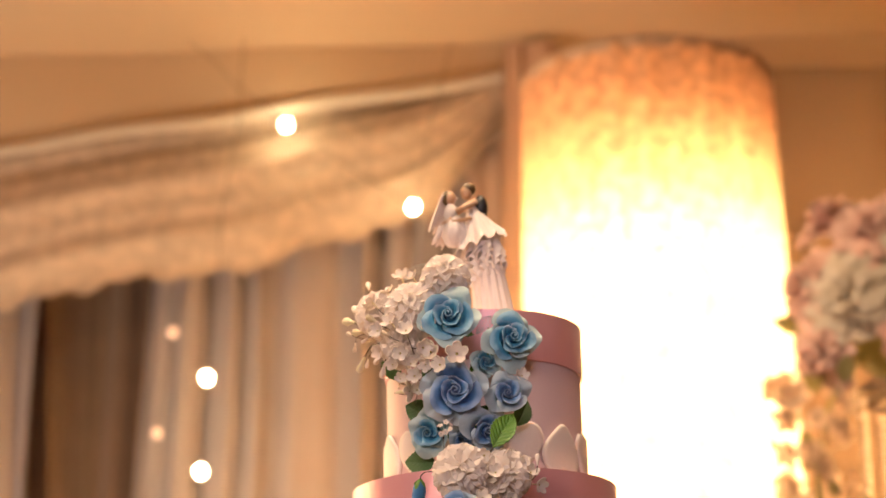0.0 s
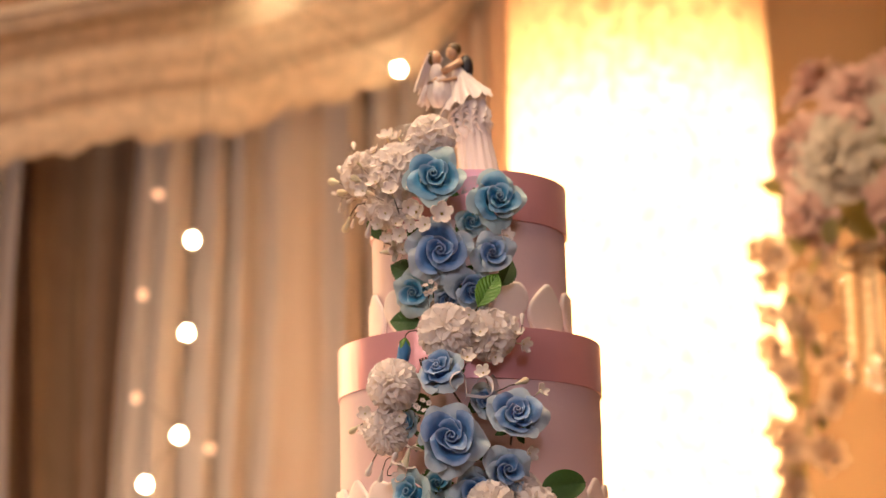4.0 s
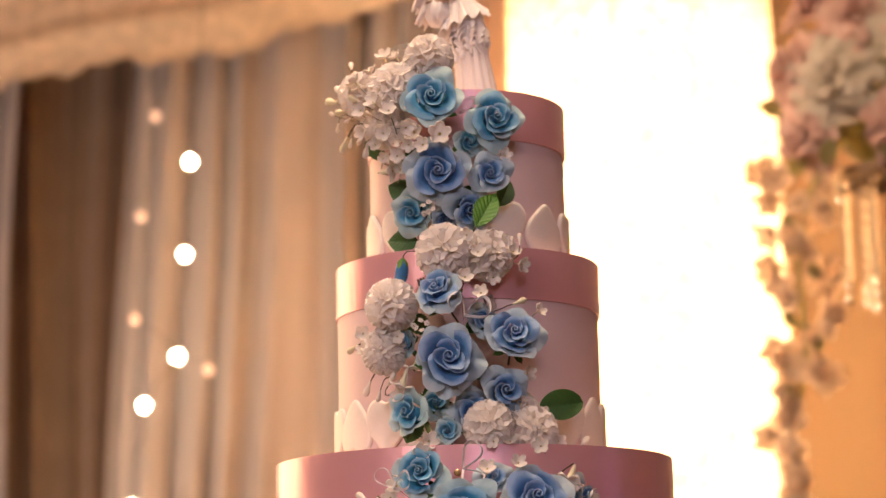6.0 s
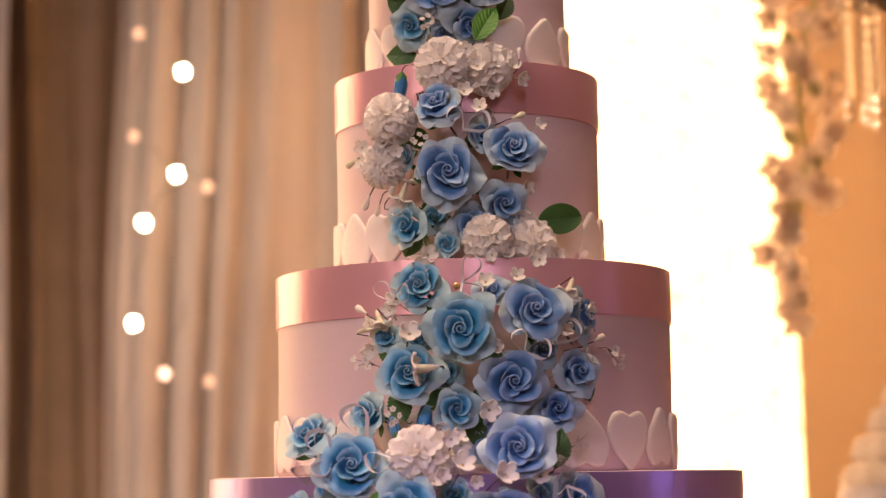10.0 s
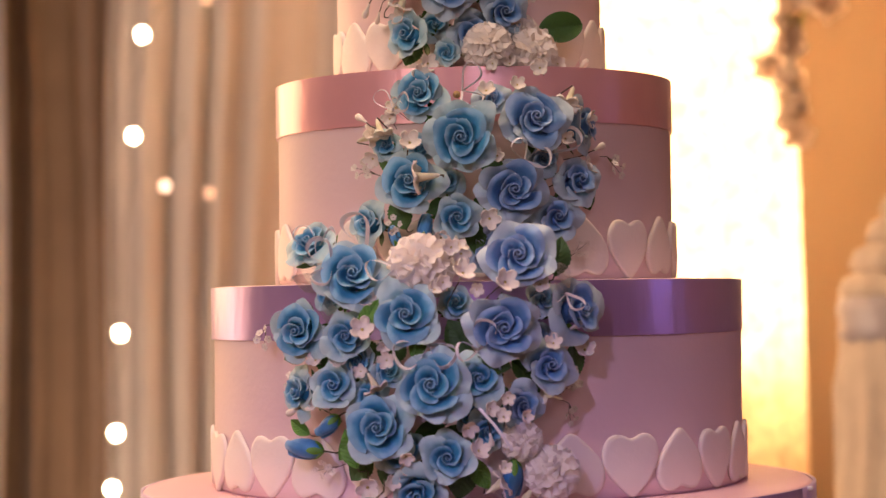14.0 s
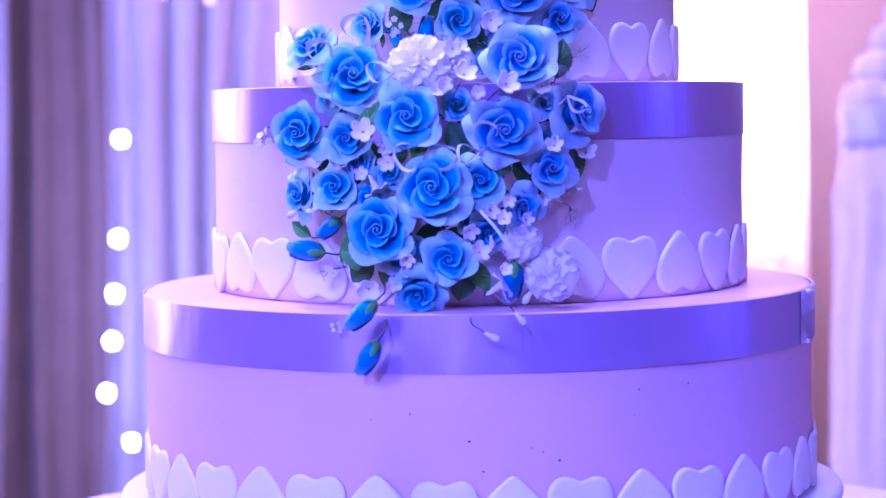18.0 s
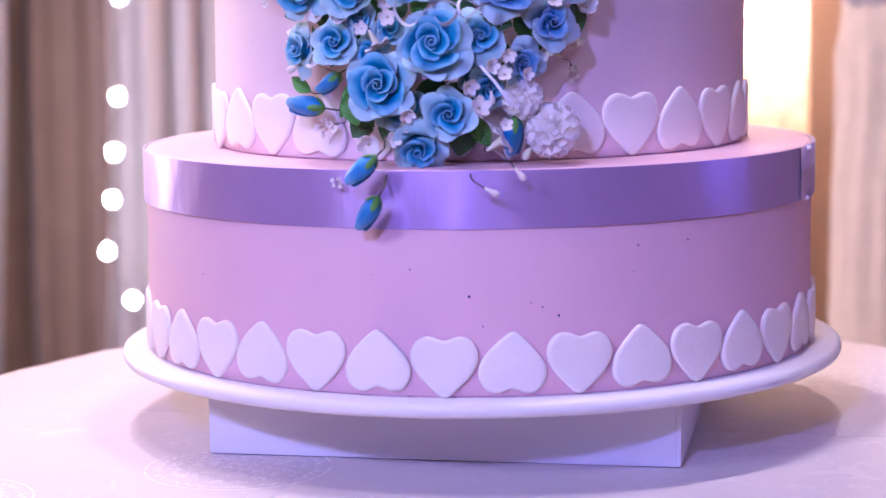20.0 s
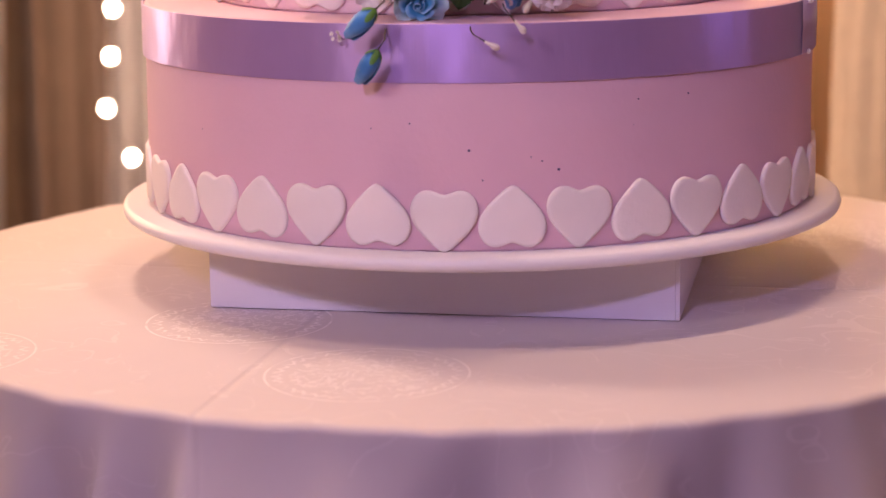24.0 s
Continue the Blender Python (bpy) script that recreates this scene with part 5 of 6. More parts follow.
blos(-0.0732, -0.2337, 0.9909, 0.0109, -0.1, -0.05)
blos(-0.0565, -0.2383, 0.994, 0.0075, -0.1, -0.1)
blos(-0.1085, -0.2106, 1.0443, 0.0084, -0.4, 0.1)
blos(0.0084, -0.2508, 1.0422, 0.0074, 0.1, 0)
blos(0.0172, -0.2503, 1.0368, 0.0074, 0.15, 0)
blos(0.0203, -0.2501, 1.0493, 0.0067, 0.2, 0.1)
blos(0.0176, -0.2603, 1.0043, 0.0062, 0.1, 0)
blos(0.0731, -0.2106, 1.0787, 0.0099, 0.5, 0.2)
blos(-0.0208, -0.2601, 1.1253, 0.0073, 0, 0.2)
tiny(-0.1485, -0.1525, 1.0929, 0.0119, -0.6, 0.1)
tiny(-0.1267, -0.1736, 1.0565, 0.0117, -0.5, 0)
tiny(0.0615, -0.2059, 1.0547, 0.0133, 0.5, 0)
tiny(-0.1012, -0.1896, 1.0007, 0.0116, -0.3, -0.1)
tiny(0.063, -0.2013, 1.0373, 0.0096, 0.5, -0.1)
pom(-0.0361, -0.2281, 1.1357, 0.0229, 0, 0.25)
pomw(0.0292, -0.229, 1.0197, 0.0143, 0.2, 0.1)
pomw(0.0492, -0.2256, 0.9981, 0.0188, 0.3, -0.05)
trum(0.0121, -0.2346, 0.9904, 0.0105, 0, -0.2, 215)
wbudg(0.0332, -0.2265, 0.9841, 0.0075, 0.2, -0.2, 235)
trum(-0.0681, -0.2373, 1.0599, 0.0093, -0.2, 0.1, 120)
leaf(-0.0695, -0.2473, 1.1048, 0.0119, -0.1, 0.1, 60)
leafd(-0.1253, -0.1771, 1.0773, 0.0097, -0.5, -0.2, 200)
leaf(-0.0852, -0.2146, 1.0153, 0.014, -0.3, 0.1, 110)
leafd(-0.0111, -0.2246, 0.9937, 0.0136, 0.1, -0.2, 260)
leafd(0.0665, -0.2022, 1.0709, 0.0126, 0.5, -0.1, 280)
leaf(-0.1221, -0.1793, 1.0282, 0.0097, -0.5, 0.1, 150)
leafd(-0.0117, -0.2306, 1.0895, 0.0131, 0, 0, 120)
leafd(-0.0595, -0.2169, 1.0021, 0.0133, -0.1, -0.2, 250)
loop(-0.0306, -0.2591, 1.0858, 0.0165, 0, 0.1)
loop(-0.1087, -0.2082, 1.151, 0.0133, -0.3, 0.4)
loop(-0.1064, -0.2161, 1.1394, 0.0114, -0.3, 0.2)
strip(0.0119, -0.2506, 1.0288, 0.0185, 0.1, 0)
loop(-0.075, -0.2226, 1.1506, 0.0151, -0.3, 0.2)
blos(-0.015, -0.2505, 1.1482, 0.0081, 0, 0.2)
leafd(-0.0546, -0.2099, 1.0807, 0.0114, 0, 0, 60)
leafd(-0.0721, -0.2024, 1.0809, 0.0107, -0.2, 0, 140)
leafd(0.0025, -0.2149, 1.0352, 0.0114, 0.1, -0.1, -60)
leafd(-0.0326, -0.2124, 1.0261, 0.0114, 0, -0.1, 200)
leafd(-0.0794, -0.1997, 1.0011, 0.0115, -0.2, -0.1, 230)
leafd(0.037, -0.2097, 1.0511, 0.0106, 0.3, 0, -30)
leafd(-0.1027, -0.1888, 1.0741, 0.0108, -0.3, 0, 170)
leafd(0.0521, -0.2064, 1.0843, 0.0107, 0.4, 0, 20)
leafd(-0.0045, -0.2169, 1.071, 0.0106, 0.1, 0, 80)
leafd(-0.016, -0.2163, 1.1113, 0.0114, 0, 0, 30)
rose_c(-0.0581, -0.2235, 1.0668, 0.0106, -0.1, 0)
rose_c(0.0098, -0.2267, 1.0733, 0.0094, 0.1, 0)
rose_c(-0.0725, -0.2087, 1.0398, 0.0088, -0.2, 0)
blos(-0.0265, -0.2495, 1.1207, 0.0074, 0, 0.1)
blos(0.0012, -0.2559, 1.1202, 0.0066, 0, 0.1)
blos(-0.0764, -0.2337, 1.0674, 0.0067, -0.2, 0)
blos(0.0315, -0.2388, 1.036, 0.0067, 0.2, 0)
blos(-0.0473, -0.2413, 1.0038, 0.0063, 0, -0.2)
blos(-0.0607, -0.2434, 1.0842, 0.0063, -0.1, 0)
wbud(0.0089, -0.2407, 1.0215, 0.0052, 0.1, -0.2, 280)
# tier 1 from the table up
bud(-0.0757, -0.2696, 0.9778, 0.0154, -0.1, -0.3, 225)
bud(-0.072, -0.2664, 0.9495, 0.0154, -0.1, -0.35, 240)
wbud(0.0078, -0.2739, 0.9624, 0.0062, 0.1, -0.2, 330)
wbud(0.0261, -0.2728, 0.9737, 0.0062, 0.1, -0.2, 310)
tiny(-0.0922, -0.2452, 0.966, 0.0063, -0.1, 0)
# tier 3 from the table up
loop(-0.0558, -0.1931, 1.2457, 0.0108, -0.3, 0.2)
loop(0.0359, -0.2028, 1.2085, 0.0115, 0.1, 0.1)
# tier 2 from the table up
loop(-0.0951, -0.2429, 1.1387, 0.013, -0.2, 0.2)
loop(-0.0523, -0.2454, 1.1379, 0.013, -0.1, 0.3)
loop(0.0024, -0.2609, 1.0817, 0.0128, 0.1, 0.1)
loop(0.0624, -0.243, 1.1174, 0.0104, 0.4, 0.1)
mesh(0.0593, -0.2335, 1.1287, 0.0093, 0.4, 0.1)
rose_c(-0.0714, -0.2196, 1.0517, 0.0113, -0.1, -0.1)
rose_c(-0.0552, -0.2242, 1.014, 0.0124, -0.1, -0.2)
rose_c(0.0053, -0.2288, 1.0284, 0.0124, 0.2, -0.2)
rose_c(-0.0771, -0.2176, 1.0745, 0.0114, -0.2, 0)
leafd(-0.0119, -0.2146, 1.0847, 0.0114, 0, 0, 120)
leafd(-0.0585, -0.2068, 1.0815, 0.0114, -0.1, 0, 60)
leafd(0.0326, -0.2124, 1.0649, 0.0114, 0.2, 0, -40)
leafd(-0.0515, -0.2086, 1.0395, 0.0114, 0, 0, 200)
leafd(-0.0021, -0.2149, 1.0352, 0.0114, 0.1, -0.1, -60)
leafd(-0.0175, -0.2142, 1.0203, 0.0114, 0, 0, 240)
leafd(-0.0939, -0.1933, 1.0741, 0.0116, -0.3, 0, 140)
leaf(-0.0851, -0.2146, 1.0176, 0.0133, -0.2, 0, 230)
leaf(0.0011, -0.2309, 0.9985, 0.0131, 0.1, -0.2, -60)
rose_c(-0.0957, -0.2013, 1.1172, 0.0111, -0.3, 0.1)
rose_c(-0.0606, -0.2124, 1.1227, 0.0103, -0.1, 0.2)
rose_c(-0.0136, -0.2225, 1.1105, 0.0113, 0.1, 0.1)
rose_c(0.0438, -0.2165, 1.1118, 0.0106, 0.3, 0.1)
rose_c(-0.0758, -0.2075, 1.049, 0.0107, -0.2, -0.1)
rose_c(-0.0463, -0.218, 1.0179, 0.0106, 0, -0.3)
rose_c(-0.0051, -0.2208, 1.0364, 0.0106, 0.2, -0.2)
rose_c(0.0396, -0.2194, 1.087, 0.0106, 0.3, 0)
blos(-0.0915, -0.2293, 1.075, 0.0083, -0.3, 0)
blos(-0.0696, -0.241, 1.1137, 0.0082, -0.1, 0.2)
blos(-0.0106, -0.2407, 1.1484, 0.0082, 0.1, 0.3)
blos(-0.0532, -0.2452, 1.086, 0.0074, -0.1, 0)
blos(0.0509, -0.2396, 1.0841, 0.0082, 0.4, 0.1)
blos(-0.0059, -0.2468, 1.0296, 0.0082, 0.1, -0.1)
blos(-0.047, -0.2465, 1.0117, 0.0074, 0, -0.2)
blos(-0.1076, -0.2155, 1.0749, 0.0076, -0.5, 0)
wbud(-0.1253, -0.194, 1.0399, 0.0069, -0.6, -0.1, 200)
wbud(0.0668, -0.221, 1.0948, 0.0068, 0.6, 0.1, 20)
trum(0.0508, -0.2252, 1.05, 0.0094, 0.4, -0.2, -30)
# tier 3 from the table up
rose_c(0.0139, -0.1744, 1.25, 0.011, 0.1, 0.2)
rose_c(-0.0176, -0.1721, 1.195, 0.0106, 0, 0)
rose_c(0.047, -0.1665, 1.2107, 0.0106, 0.3, 0)
rose_c(-0.0575, -0.161, 1.2209, 0.0107, -0.4, 0.1)
rose_c(0.0161, -0.1743, 1.156, 0.0117, 0.2, -0.2)
rose_c(-0.0309, -0.1702, 1.1492, 0.0109, -0.2, -0.2)
rose_c(0.0396, -0.1684, 1.1558, 0.011, 0.3, -0.2)
blos(0.01, -0.2008, 1.2553, 0.0085, 0.1, 0.3)
blos(-0.0523, -0.1837, 1.2464, 0.0086, -0.3, 0.2)
blos(-0.069, -0.1717, 1.2125, 0.0086, -0.5, 0)
blos(0.0808, -0.162, 1.238, 0.0087, 0.6, 0.1)
blos(-0.0226, -0.1947, 1.1561, 0.0077, 0, -0.1)
wbud(-0.0768, -0.1639, 1.2408, 0.0067, -0.6, 0.2, 150)
wbud(0.0892, -0.1459, 1.2192, 0.0068, 0.7, 0.1, 20)
# tier 4 from the table up
rose_c(0.0084, -0.1223, 1.3687, 0.0106, 0.2, 0.1)
rose_c(-0.0462, -0.1114, 1.355, 0.0103, -0.4, 0)
rose_c(-0.0246, -0.1201, 1.312, 0.0102, -0.1, -0.2)
blos(-0.0023, -0.1456, 1.3979, 0.0081, 0.1, 0.3)
blos(0.0409, -0.1282, 1.33, 0.0081, 0.4, 0)
blos(0.0506, -0.1161, 1.3772, 0.0074, 0.5, 0.1)
blos(-0.051, -0.1202, 1.3166, 0.0082, -0.4, -0.1)
# tier 5 from the table up
rose_c(0.0012, -0.0987, 1.5072, 0.0106, 0.2, 0.1)
rose_c(-0.0161, -0.0954, 1.4513, 0.0097, 0, -0.2)
blos(-0.0385, -0.1154, 1.5343, 0.0084, -0.2, 0.2)
blos(0.0291, -0.1068, 1.4959, 0.0076, 0.4, 0)
# tier 5 from the table up
blos(-0.0823, -0.0963, 1.5582, 0.009, -0.5, 0.3)
blos(-0.068, -0.1139, 1.5376, 0.0088, -0.4, 0.2)
blos(-0.078, -0.1024, 1.5343, 0.0085, -0.5, 0.1)
blos(-0.056, -0.1225, 1.5285, 0.0092, -0.3, 0.2)
blos(-0.0436, -0.1253, 1.5145, 0.0092, -0.1, 0.1)
blos(-0.0609, -0.1111, 1.5142, 0.0084, -0.3, 0)
blos(-0.0764, -0.0948, 1.5196, 0.0085, -0.4, 0)
blos(-0.0311, -0.1331, 1.4993, 0.0087, 0, 0.1)
blos(-0.0506, -0.1096, 1.497, 0.0084, -0.2, -0.1)
blos(0.033, -0.1223, 1.4201, 0.0082, 0.3, 0.1)
blos(0.0391, -0.1152, 1.4122, 0.0082, 0.4, 0)
wbudg(-0.1043, -0.0227, 1.5632, 0.0089, -0.8, 0.1, 165)
wbudg(-0.0925, -0.0609, 1.5188, 0.0078, -0.6, -0.2, 230)
wbudg(-0.0828, -0.0892, 1.5468, 0.0073, -0.6, 0.1, 150)
wbud(-0.0976, -0.0431, 1.5666, 0.0071, -0.7, 0.3, 140)
wbud(-0.0746, -0.0897, 1.5068, 0.0068, -0.4, -0.2, 250)
# tier 2 from the table up
leaf(-0.0375, -0.2481, 1.0857, 0.0111, 0, 0.1, 70)
leafd(0.0134, -0.2455, 1.0719, 0.0104, 0.1, 0, -20)
leaf(-0.053, -0.2452, 1.0952, 0.0093, -0.1, 0.1, 100)
for kit in (*[k for kind in (K_ROSE_A, K_ROSE_B, K_ROSE_C) for kits in kind.values() for k in kits], K_BUD, K_LEAF, *K_LEAF_D, *K_POM, K_POMW, K_BLOS, K_TRUM, K_WBUD, K_WBUDG, K_TINY, K_POMF, K_LEAF_P, K_LOOP, K_STRIP, K_MESH):
    kit.finish()


coil = thing("wire_coil", "dark twisted florist wire coil between the flowers", "wire")
part("coil", tube([(-0.037 + 0.00028 * k, -0.1125 + 0.0024 * math.sin(0.8 * k), 1.4005 + 0.00008 * k + 0.0024 * math.cos(0.8 * k)) for k in range(76)], 0.0007, 6), M_WIRE, coil)
part("coil_tail", tube([(-0.0158, -0.1125, 1.4040), (-0.010, -0.108, 1.402), (-0.006, -0.100, 1.398)], 0.0008, 6), M_WIRE, coil)
M_GOLD = material("gold_pearl", (0.80, 0.55, 0.26), 0.25, 0.4, 0.05, coat=0.5)
pearl = thing("gold_pearl", "small gold pearl on a silver wire beside a ribbon loop", "pearl")
part("bead", ball((-0.0103, -0.163, 1.2568), 0.0026, 10), M_GOLD, pearl)
part("stem", tube([(-0.0103, -0.161, 1.2558), (-0.008, -0.156, 1.250), (-0.006, -0.149, 1.245)], 0.0005, 5), M_SILVER, pearl)


# ---- figurine on the top tier: one plain painted shape ----
def figurine():
    pieces, slots = [], []

    def addp(piece, slot):
        pieces.append(piece)
        slots.extend([slot] * len(piece[1]))

    # pleated underskirt, bent towards the foot
    n, vs, us = 84, [], []
    for i in range(16):
        s = i / 15
        r, z, dx = 0.0105 + 0.0065 * s ** 0.8, 0.050 - 0.0715 * s, 0.001 + 0.0095 * s
        for k in range(n):
            a = 2 * math.pi * k / n
            q = r * (1 + 0.05 * math.sin(14 * a + s))
            vs.append((dx + q * math.cos(a), 0.9 * q * math.sin(a), z))
            us.append((k / n, s))
    addp((vs, [(i * n + k, i * n + (k + 1) % n, (i + 1) * n + (k + 1) % n, (i + 1) * n + k) for i in range(15) for k in range(n)], us), 0)
    # swinging overskirt with deep pleats and a scalloped, tilted hem
    vs, us = [], []
    for i in range(20):
        s = i / 19
        for k in range(n):
            a = 2 * math.pi * k / n
            r = 0.0045 + 0.0155 * s ** 1.2
            q = r * (1 + 0.11 * s * math.sin(11 * a))
            z = 0.080 - 0.031 * s + 0.0092 * s * math.cos(a) - 0.0026 * s ** 3 * math.cos(11 * a)
            vs.append((-0.007 + 0.006 * s + q * math.cos(a), 0.85 * q * math.sin(a), z))
            us.append((k / n, s))
    addp((vs, [(i * n + k, i * n + (k + 1) % n, (i + 1) * n + (k + 1) % n, (i + 1) * n + k) for i in range(19) for k in range(n)], us), 0)
    # frothy ruffles under the hem
    for zc, rc, dx, m in ((0.049, 0.0145, 0.001, 9), (0.044, 0.0150, 0.002, 10), (0.039, 0.0148, 0.003, 11), (0.034, 0.0146, 0.004, 12), (0.029, 0.0135, 0.003, 12)):
        g = np.zeros((100, 5, 3))
        for i in range(100):
            a = 2 * math.pi * i / 99
            for j in range(5):
                v = j / 4
                q = rc * (0.86 + 0.14 * v) + 0.0022 * v * math.sin(m * a + zc * 900)
                g[i, j] = (dx + q * math.cos(a), 0.92 * q * math.sin(a), zc + 0.004 * math.cos(a) - 0.006 * v + 0.0024 * v * math.sin(m * a + 1.5 + zc * 700))
        addp(sheet(g, 0.0010), 0)
    # lifted side of the skirt, veil
    addp(lathe([(0.001, 0.0), (0.007, 0.002), (0.0105, 0.009), (0.0085, 0.018), (0.004, 0.025), (0.001, 0.027)], 40, rad=lambda a, i: 1 + 0.07 * math.sin(8 * a)), 0)
    pieces[-1] = moved(pieces[-1], Matrix.Translation((-0.0215, -0.001, 0.047)))
    for x0, x1, z0, z1, wave, wd in ((-0.026, -0.040, 0.093, 0.063, 1.0, 0.009), (-0.029, -0.037, 0.066, 0.052, 2.0, 0.006)):
        g = np.zeros((18, 10, 3))
        for i in range(18):
            u = -1 + 2 * i / 17
            for j in range(10):
                v = j / 9
                g[i, j] = (x0 + (x1 - x0) * v ** 0.9 + 0.0016 * math.sin(7 * u + wave) + 0.006 * u * (1 - 0.5 * v), (0.004 + wd * 0.6 * v) * u, z0 + (z1 - z0) * v - 0.004 * u * u + 0.002 * v * math.sin(8 * u + wave))
        addp(sheet(g, 0.0014), 0)
    # bodice, jacket, arms, heads, hair
    addp(ball((-0.0245, -0.001, 0.0745), 0.0068, 10, (0.85, 0.8, 1.3)), 0)
    addp(ball((-0.0005, 0.002, 0.0795), 0.0080, 10, (0.75, 0.8, 1.35)), 3)
    addp(tube([(-0.004, -0.005, 0.0835), (-0.012, -0.007, 0.0785), (-0.020, -0.006, 0.0745)], 0.0028, 8), 2)
    addp(tube([(-0.024, -0.006, 0.070), (-0.031, -0.006, 0.066), (-0.021, -0.008, 0.0665), (-0.008, -0.008, 0.069)], 0.0015, 7), 2)
    addp(ball((-0.0250, -0.001, 0.0875), 0.0053, 10, (0.9, 0.9, 1.1)), 2)
    addp(ball((-0.0278, 0.0005, 0.0880), 0.0058, 10, (0.8, 0.95, 1.05)), 1)
    addp(ball((-0.0115, 0.0, 0.0922), 0.0054, 10, (0.9, 0.9, 1.12)), 2)
    addp(ball((-0.0100, 0.0010, 0.0950), 0.0060, 10, (1.0, 0.95, 0.85)), 1)
    addp(ball((0.0095, 0, -0.0205), 0.019, 10, (1.05, 1.0, 0.10)), 0)
    v, f, u = join(*pieces)
    me = make_mesh("cake_topper", v, f, [M_GOWN, M_HAIR, M_SKIN, M_DARK], u, True, slots)
    ob = tagged(new("cake_topper", me), "small painted white resin dancing-couple figurine on the cake", "figurine")
    ob.location = (0.0020, 0.0, TOP[5] + 0.0229)
    ob.scale = (1.0, 1.0, 1.05)


figurine()

# ---- tall flower stand on a draped pedestal ----
pedestal = thing("draped_pedestal", "round pedestal wrapped in ruched ivory tulle", "pedestal", at=(0.635, 1.4, 0))
ruche = lambda a, i: 1 + 0.035 * math.sin(17 * a + 1.7 * math.sin(i * 1.3)) + 0.03 * math.sin(9 * a + i * 2.1)
part("skirt", lathe([(0.128, 0.0), (0.126, 0.15), (0.124, 0.3), (0.127, 0.4), (0.122, 0.5), (0.126, 0.6), (0.121, 0.7), (0.125, 0.8), (0.119, 0.9), (0.121, 0.98), (0.114, 1.03), (0.112, 1.05)], 120, rad=ruche), M_TULLE, pedestal, "ruched ivory tulle skirt")
part("band", lathe([(0.110, 1.045), (0.116, 1.05), (0.114, 1.07), (0.117, 1.09), (0.114, 1.105), (0.110, 1.11)], 80, rad=lambda a, i: 1 + 0.012 * math.sin(22 * a + i)), M_BAND, pedestal, "grey satin band")
for rr, zz in ((0.105, 1.115), (0.088, 1.155), (0.066, 1.195), (0.045, 1.235), (0.028, 1.26)):
    part("ruffle", lathe([(rr - 0.02, zz - 0.02), (rr, zz - 0.012), (rr + 0.006, zz), (rr - 0.002, zz + 0.02), (rr - 0.022, zz + 0.03)], 90,
                         rad=lambda a, i, rr=rr: 1 + 0.05 * math.sin(14 * a + rr * 90 + i)), M_TULLE, pedestal)
part("cap", lathe([(0.001, 1.0), (0.10, 1.0), (0.09, 1.12), (0.045, 1.22), (0.001, 1.265)], 48), M_TULLE, pedestal)
stem_stand = thing("flower_stand", "tall slim metal stand hung with crystal bead strings", "stand", at=(0.635, 1.4, 1.262))
part("pole", lathe([(0.001, 0.0), (0.035, 0.0), (0.03, 0.01), (0.009, 0.03), (0.008, 0.58), (0.001, 0.58)], 24), M_BRONZE, stem_stand)
part("ring_top", lathe([(0.085, 0.55), (0.092, 0.553), (0.092, 0.567), (0.085, 0.57), (0.003, 0.565), (0.003, 0.555), (0.085, 0.55)], 48), M_BRONZE, stem_stand)
rnd = random.Random(21)
v, f, u = ball((0, 0, 0), 0.0082, 6)
bead_mesh, glint_mesh = make_mesh("bead", v, f, M_CRYSTAL, u), make_mesh("bead", v, f, M_GLINT, u)
for me in (bead_mesh, glint_mesh):
    me.polygons.foreach_set("use_smooth", [False] * len(me.polygons))
for k in range(10):
    a = 2 * math.pi * k / 10
    n = 10 + (k * 5) % 5
    r = 0.082 if k % 2 else 0.06
    part("string", tube([(r * math.cos(a), r * math.sin(a), 0.555), (r * math.cos(a), r * math.sin(a), 0.55 - 0.0185 * n)], 0.0006, 4), M_SILVER, stem_stand)
    for j in range(n):
        # the lowest two beads of each string are metal to give glints
        b = part("bead", glint_mesh if j > n - 3 else bead_mesh, None, stem_stand)
        b.location = (r * math.cos(a), r * math.sin(a), 0.545 - 0.0185 * j)


def silk_flower(name, label, mat, group, petals=(5, 6, 8, 9, 10), thick=0.016):
    ob = thing(name, label, "silk flower", group)
    part("centre", swirl(1.6, 0.04, 0.20, 0.8, 0.03), mat, ob)
    rr = random.Random(len(label))
    step = 0.72 / max(1, len(petals) - 1)
    for li, n in enumerate(petals):
        for k in range(n):
            part("petal", petal(0.08, 0.30 + step * li, -0.1, 0.82 - 0.95 * step * li, 0.80 - 0.06 * li, 0.15, k * 13 + li * 101 + len(label), 2 * math.pi * k / n + li * 0.6 + rr.uniform(-0.2, 0.2), nu=9, nv=7, ruf=0.11, thick=thick), mat, ob)
    part("stem", tube([(0, 0, 0), (0.02, 0, -0.9), (0, 0, -1.6)], 0.05, 5), mat, ob)
    return Kit(ob)


def facing(p, d, s, spin):
    q = Vector(d).to_track_quat("Z", "Y").to_matrix().to_4x4()
    return Matrix.Translation(p) @ q @ Matrix.Rotation(spin, 4, "Z") @ Matrix.Diagonal((s, s, s, 1))


K_S = [silk_flower("silk_peony", "blush pink silk peony in the tall arrangement", M_SILK_PINK, "silk flowers on the stand"),
       silk_flower("silk_peony", "white silk peony in the tall arrangement", M_SILK_WHITE, "silk flowers on the stand", (6, 7, 8, 9, 11)),
       silk_flower("silk_peony", "pale pink silk rose in the tall arrangement", M_SILK_PINK, "silk flowers on the stand", (5, 6, 7, 8))]
CENTRE = Vector((0.635, 1.4, 1.957))
solid("moss_ball", ball(tuple(CENTRE), 0.115, 10, (1, 1, 1.05)), M_SILK_LEAF, "green moss ball under the silk flowers", "moss ball")
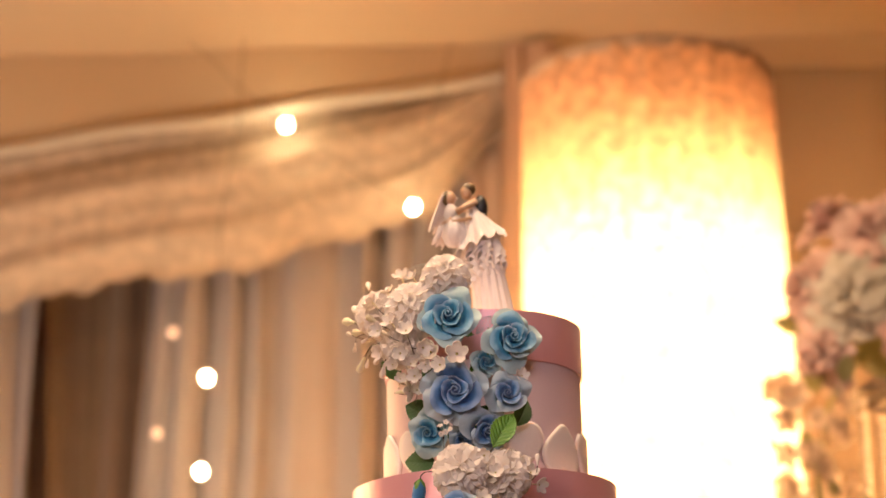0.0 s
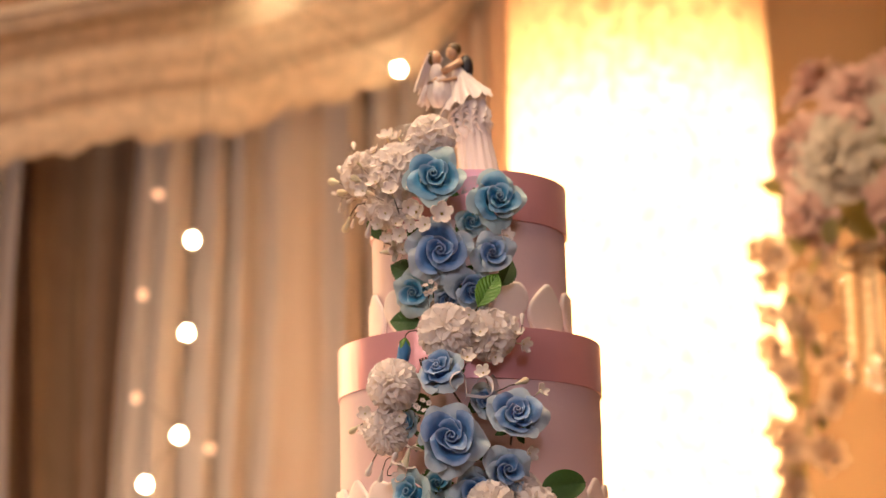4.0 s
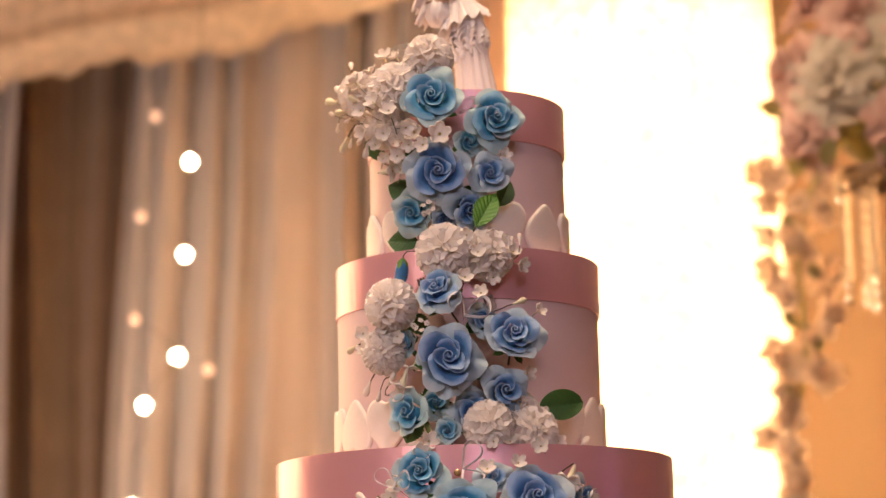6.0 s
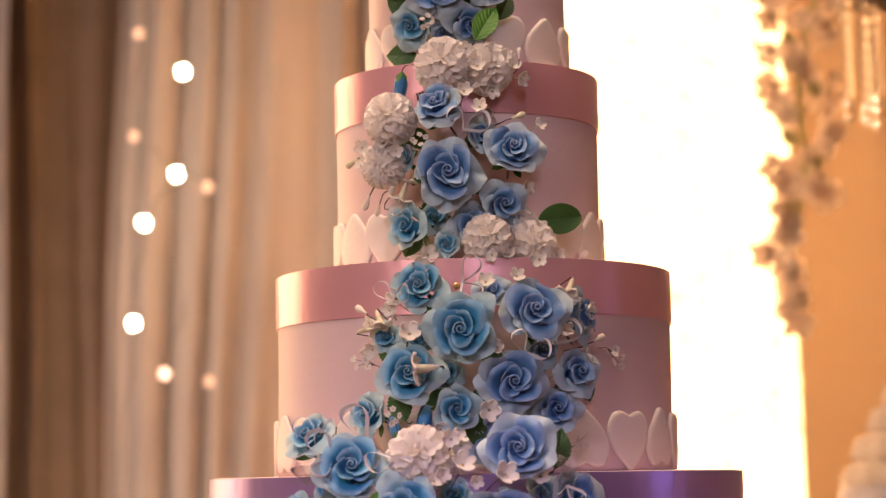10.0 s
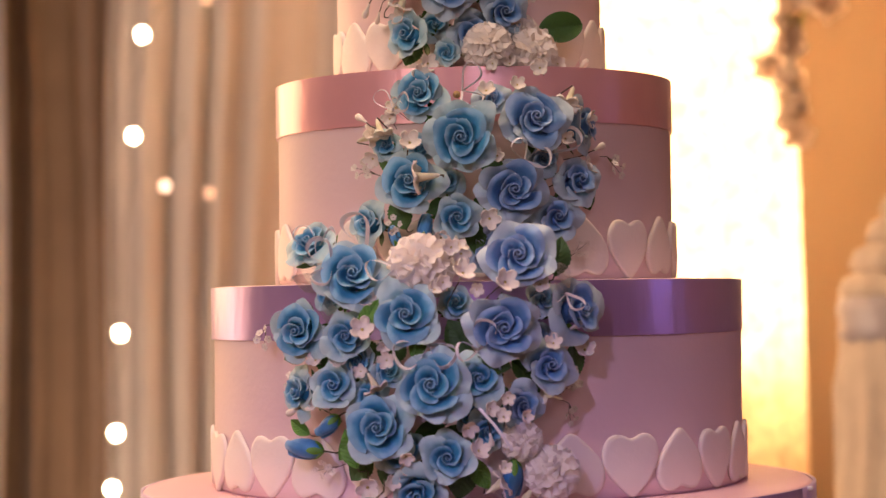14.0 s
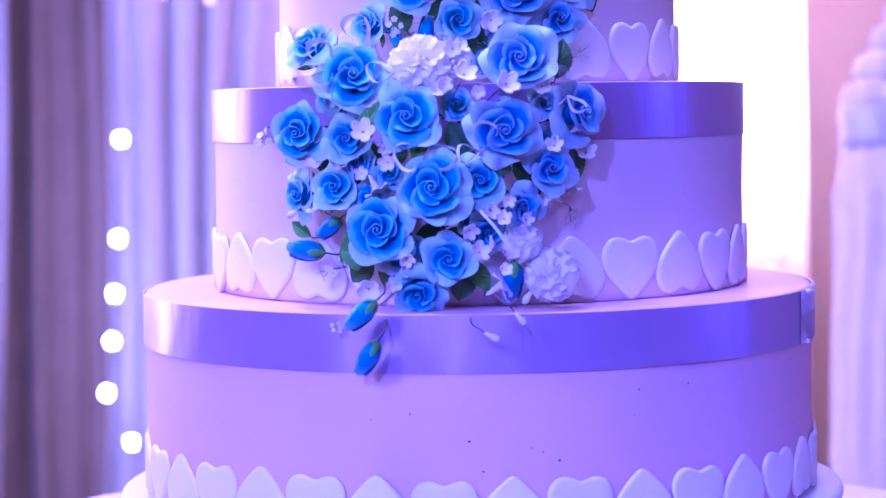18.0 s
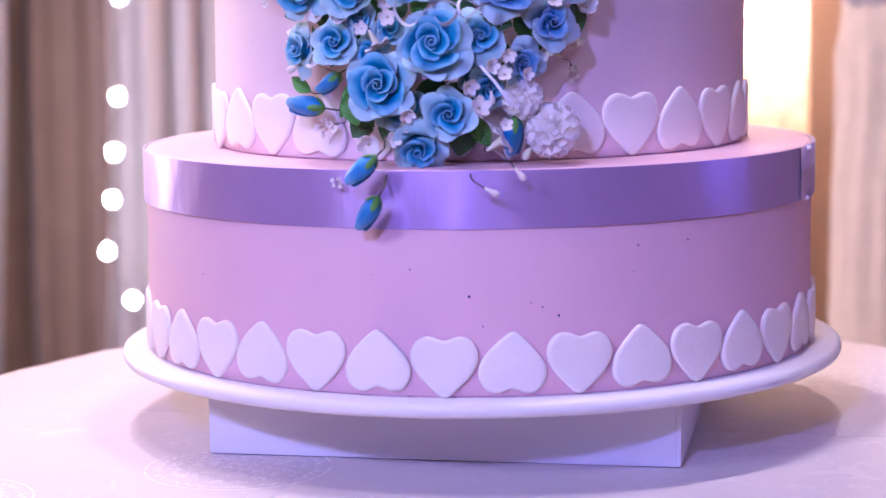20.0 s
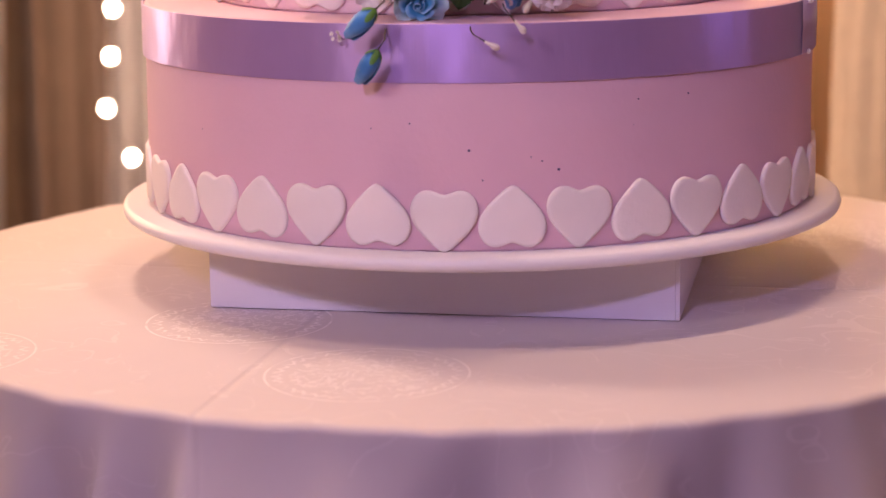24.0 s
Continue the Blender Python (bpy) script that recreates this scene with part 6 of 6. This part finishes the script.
K_S[1].put(facing((0.535, 1.315, 1.942), (-0.45, -1, -0.05), 0.062, 0.3))
K_S[0].put(facing((0.575, 1.325, 2.042), (-0.35, -0.9, 0.5), 0.060, 1.0))
K_S[2].put(facing((0.485, 1.365, 1.972), (-1, -0.4, 0.2), 0.052, 2.0))
K_S[0].put(facing((0.50, 1.36, 1.872), (-0.9, -0.5, -0.5), 0.052, 0.6))
K_S[2].put(facing((0.53, 1.39, 2.077), (-0.6, -0.3, 0.9), 0.055, 0.2))
K_S[0].put(facing((0.625, 1.29, 1.877), (0, -1, -0.5), 0.055, 1.7))
K_S[1].put(facing((0.65, 1.29, 2.007), (0.1, -1, 0.2), 0.060, 2.6))
K_S[2].put(facing((0.66, 1.34, 2.087), (0.1, -0.7, 0.9), 0.058, 0.9))
for k in range(12):
    a, z = 2.4 * k, -0.6 + 1.6 * k / 11
    d = Vector((0.55 + 0.5 * math.cos(a), 0.3 + 0.7 * math.sin(a) ** 2, z)).normalized()
    K_S[k % 3].put(facing(CENTRE + d * 0.12, d, 0.055, k))
K_SL = leaf_kit(M_SILK_LEAF, "dark green silk leaf under the flowers", 7)
for p, a in (((0.475, 1.36, 1.83), 200), ((0.52, 1.32, 1.84), 250), ((0.60, 1.29, 1.84), 280), ((0.455, 1.40, 1.93), 170)):
    K_SL.put(stand(*p, 0.022, -0.4, -0.3, a))
# hanging garland of blush silk petals
K_G = [silk_flower("silk_blossom", "faded blush silk blossom on a hanging garland", M_GARLAND, "garland blossoms", (3, 5), 0.0),
       silk_flower("silk_blossom", "cream silk blossom on a hanging garland", M_GARLAND, "garland blossoms", (6,), 0.0)]
garland = solid("garland_vine", tube([(0.56, 1.38, 1.88), (0.50, 1.36, 1.80), (0.475, 1.36, 1.7), (0.48, 1.36, 1.55), (0.455, 1.36, 1.44), (0.455, 1.36, 1.36)], 0.004, 6), M_SILK_LEAF,
                "green vine of the hanging silk garland", "garland")
for k in range(52):
    s = k / 51
    z = 1.84 - 0.50 * s
    spread = 0.052 * (1 - 0.72 * max(0, s - 0.60) / 0.40)
    x = 0.468 + (0.010 if s < 0.7 else -0.018) + rnd.uniform(-spread, spread)
    K_G[k % 5 == 0].put(facing((x, 1.355 + rnd.uniform(-0.025, 0.025), z), (rnd.uniform(-0.8, 0.8), -1, rnd.uniform(-0.6, 0.3)), rnd.uniform(0.015, 0.025), k))
for k in range(9):
    K_SL.put(stand(0.475 + rnd.uniform(-0.025, 0.025), 1.355, 1.78 - 0.035 * k, rnd.uniform(0.010, 0.016), rnd.uniform(-0.5, 0.5), -0.2, rnd.uniform(180, 360)))
for kit in (*K_S, K_SL, *K_G):
    kit.finish()
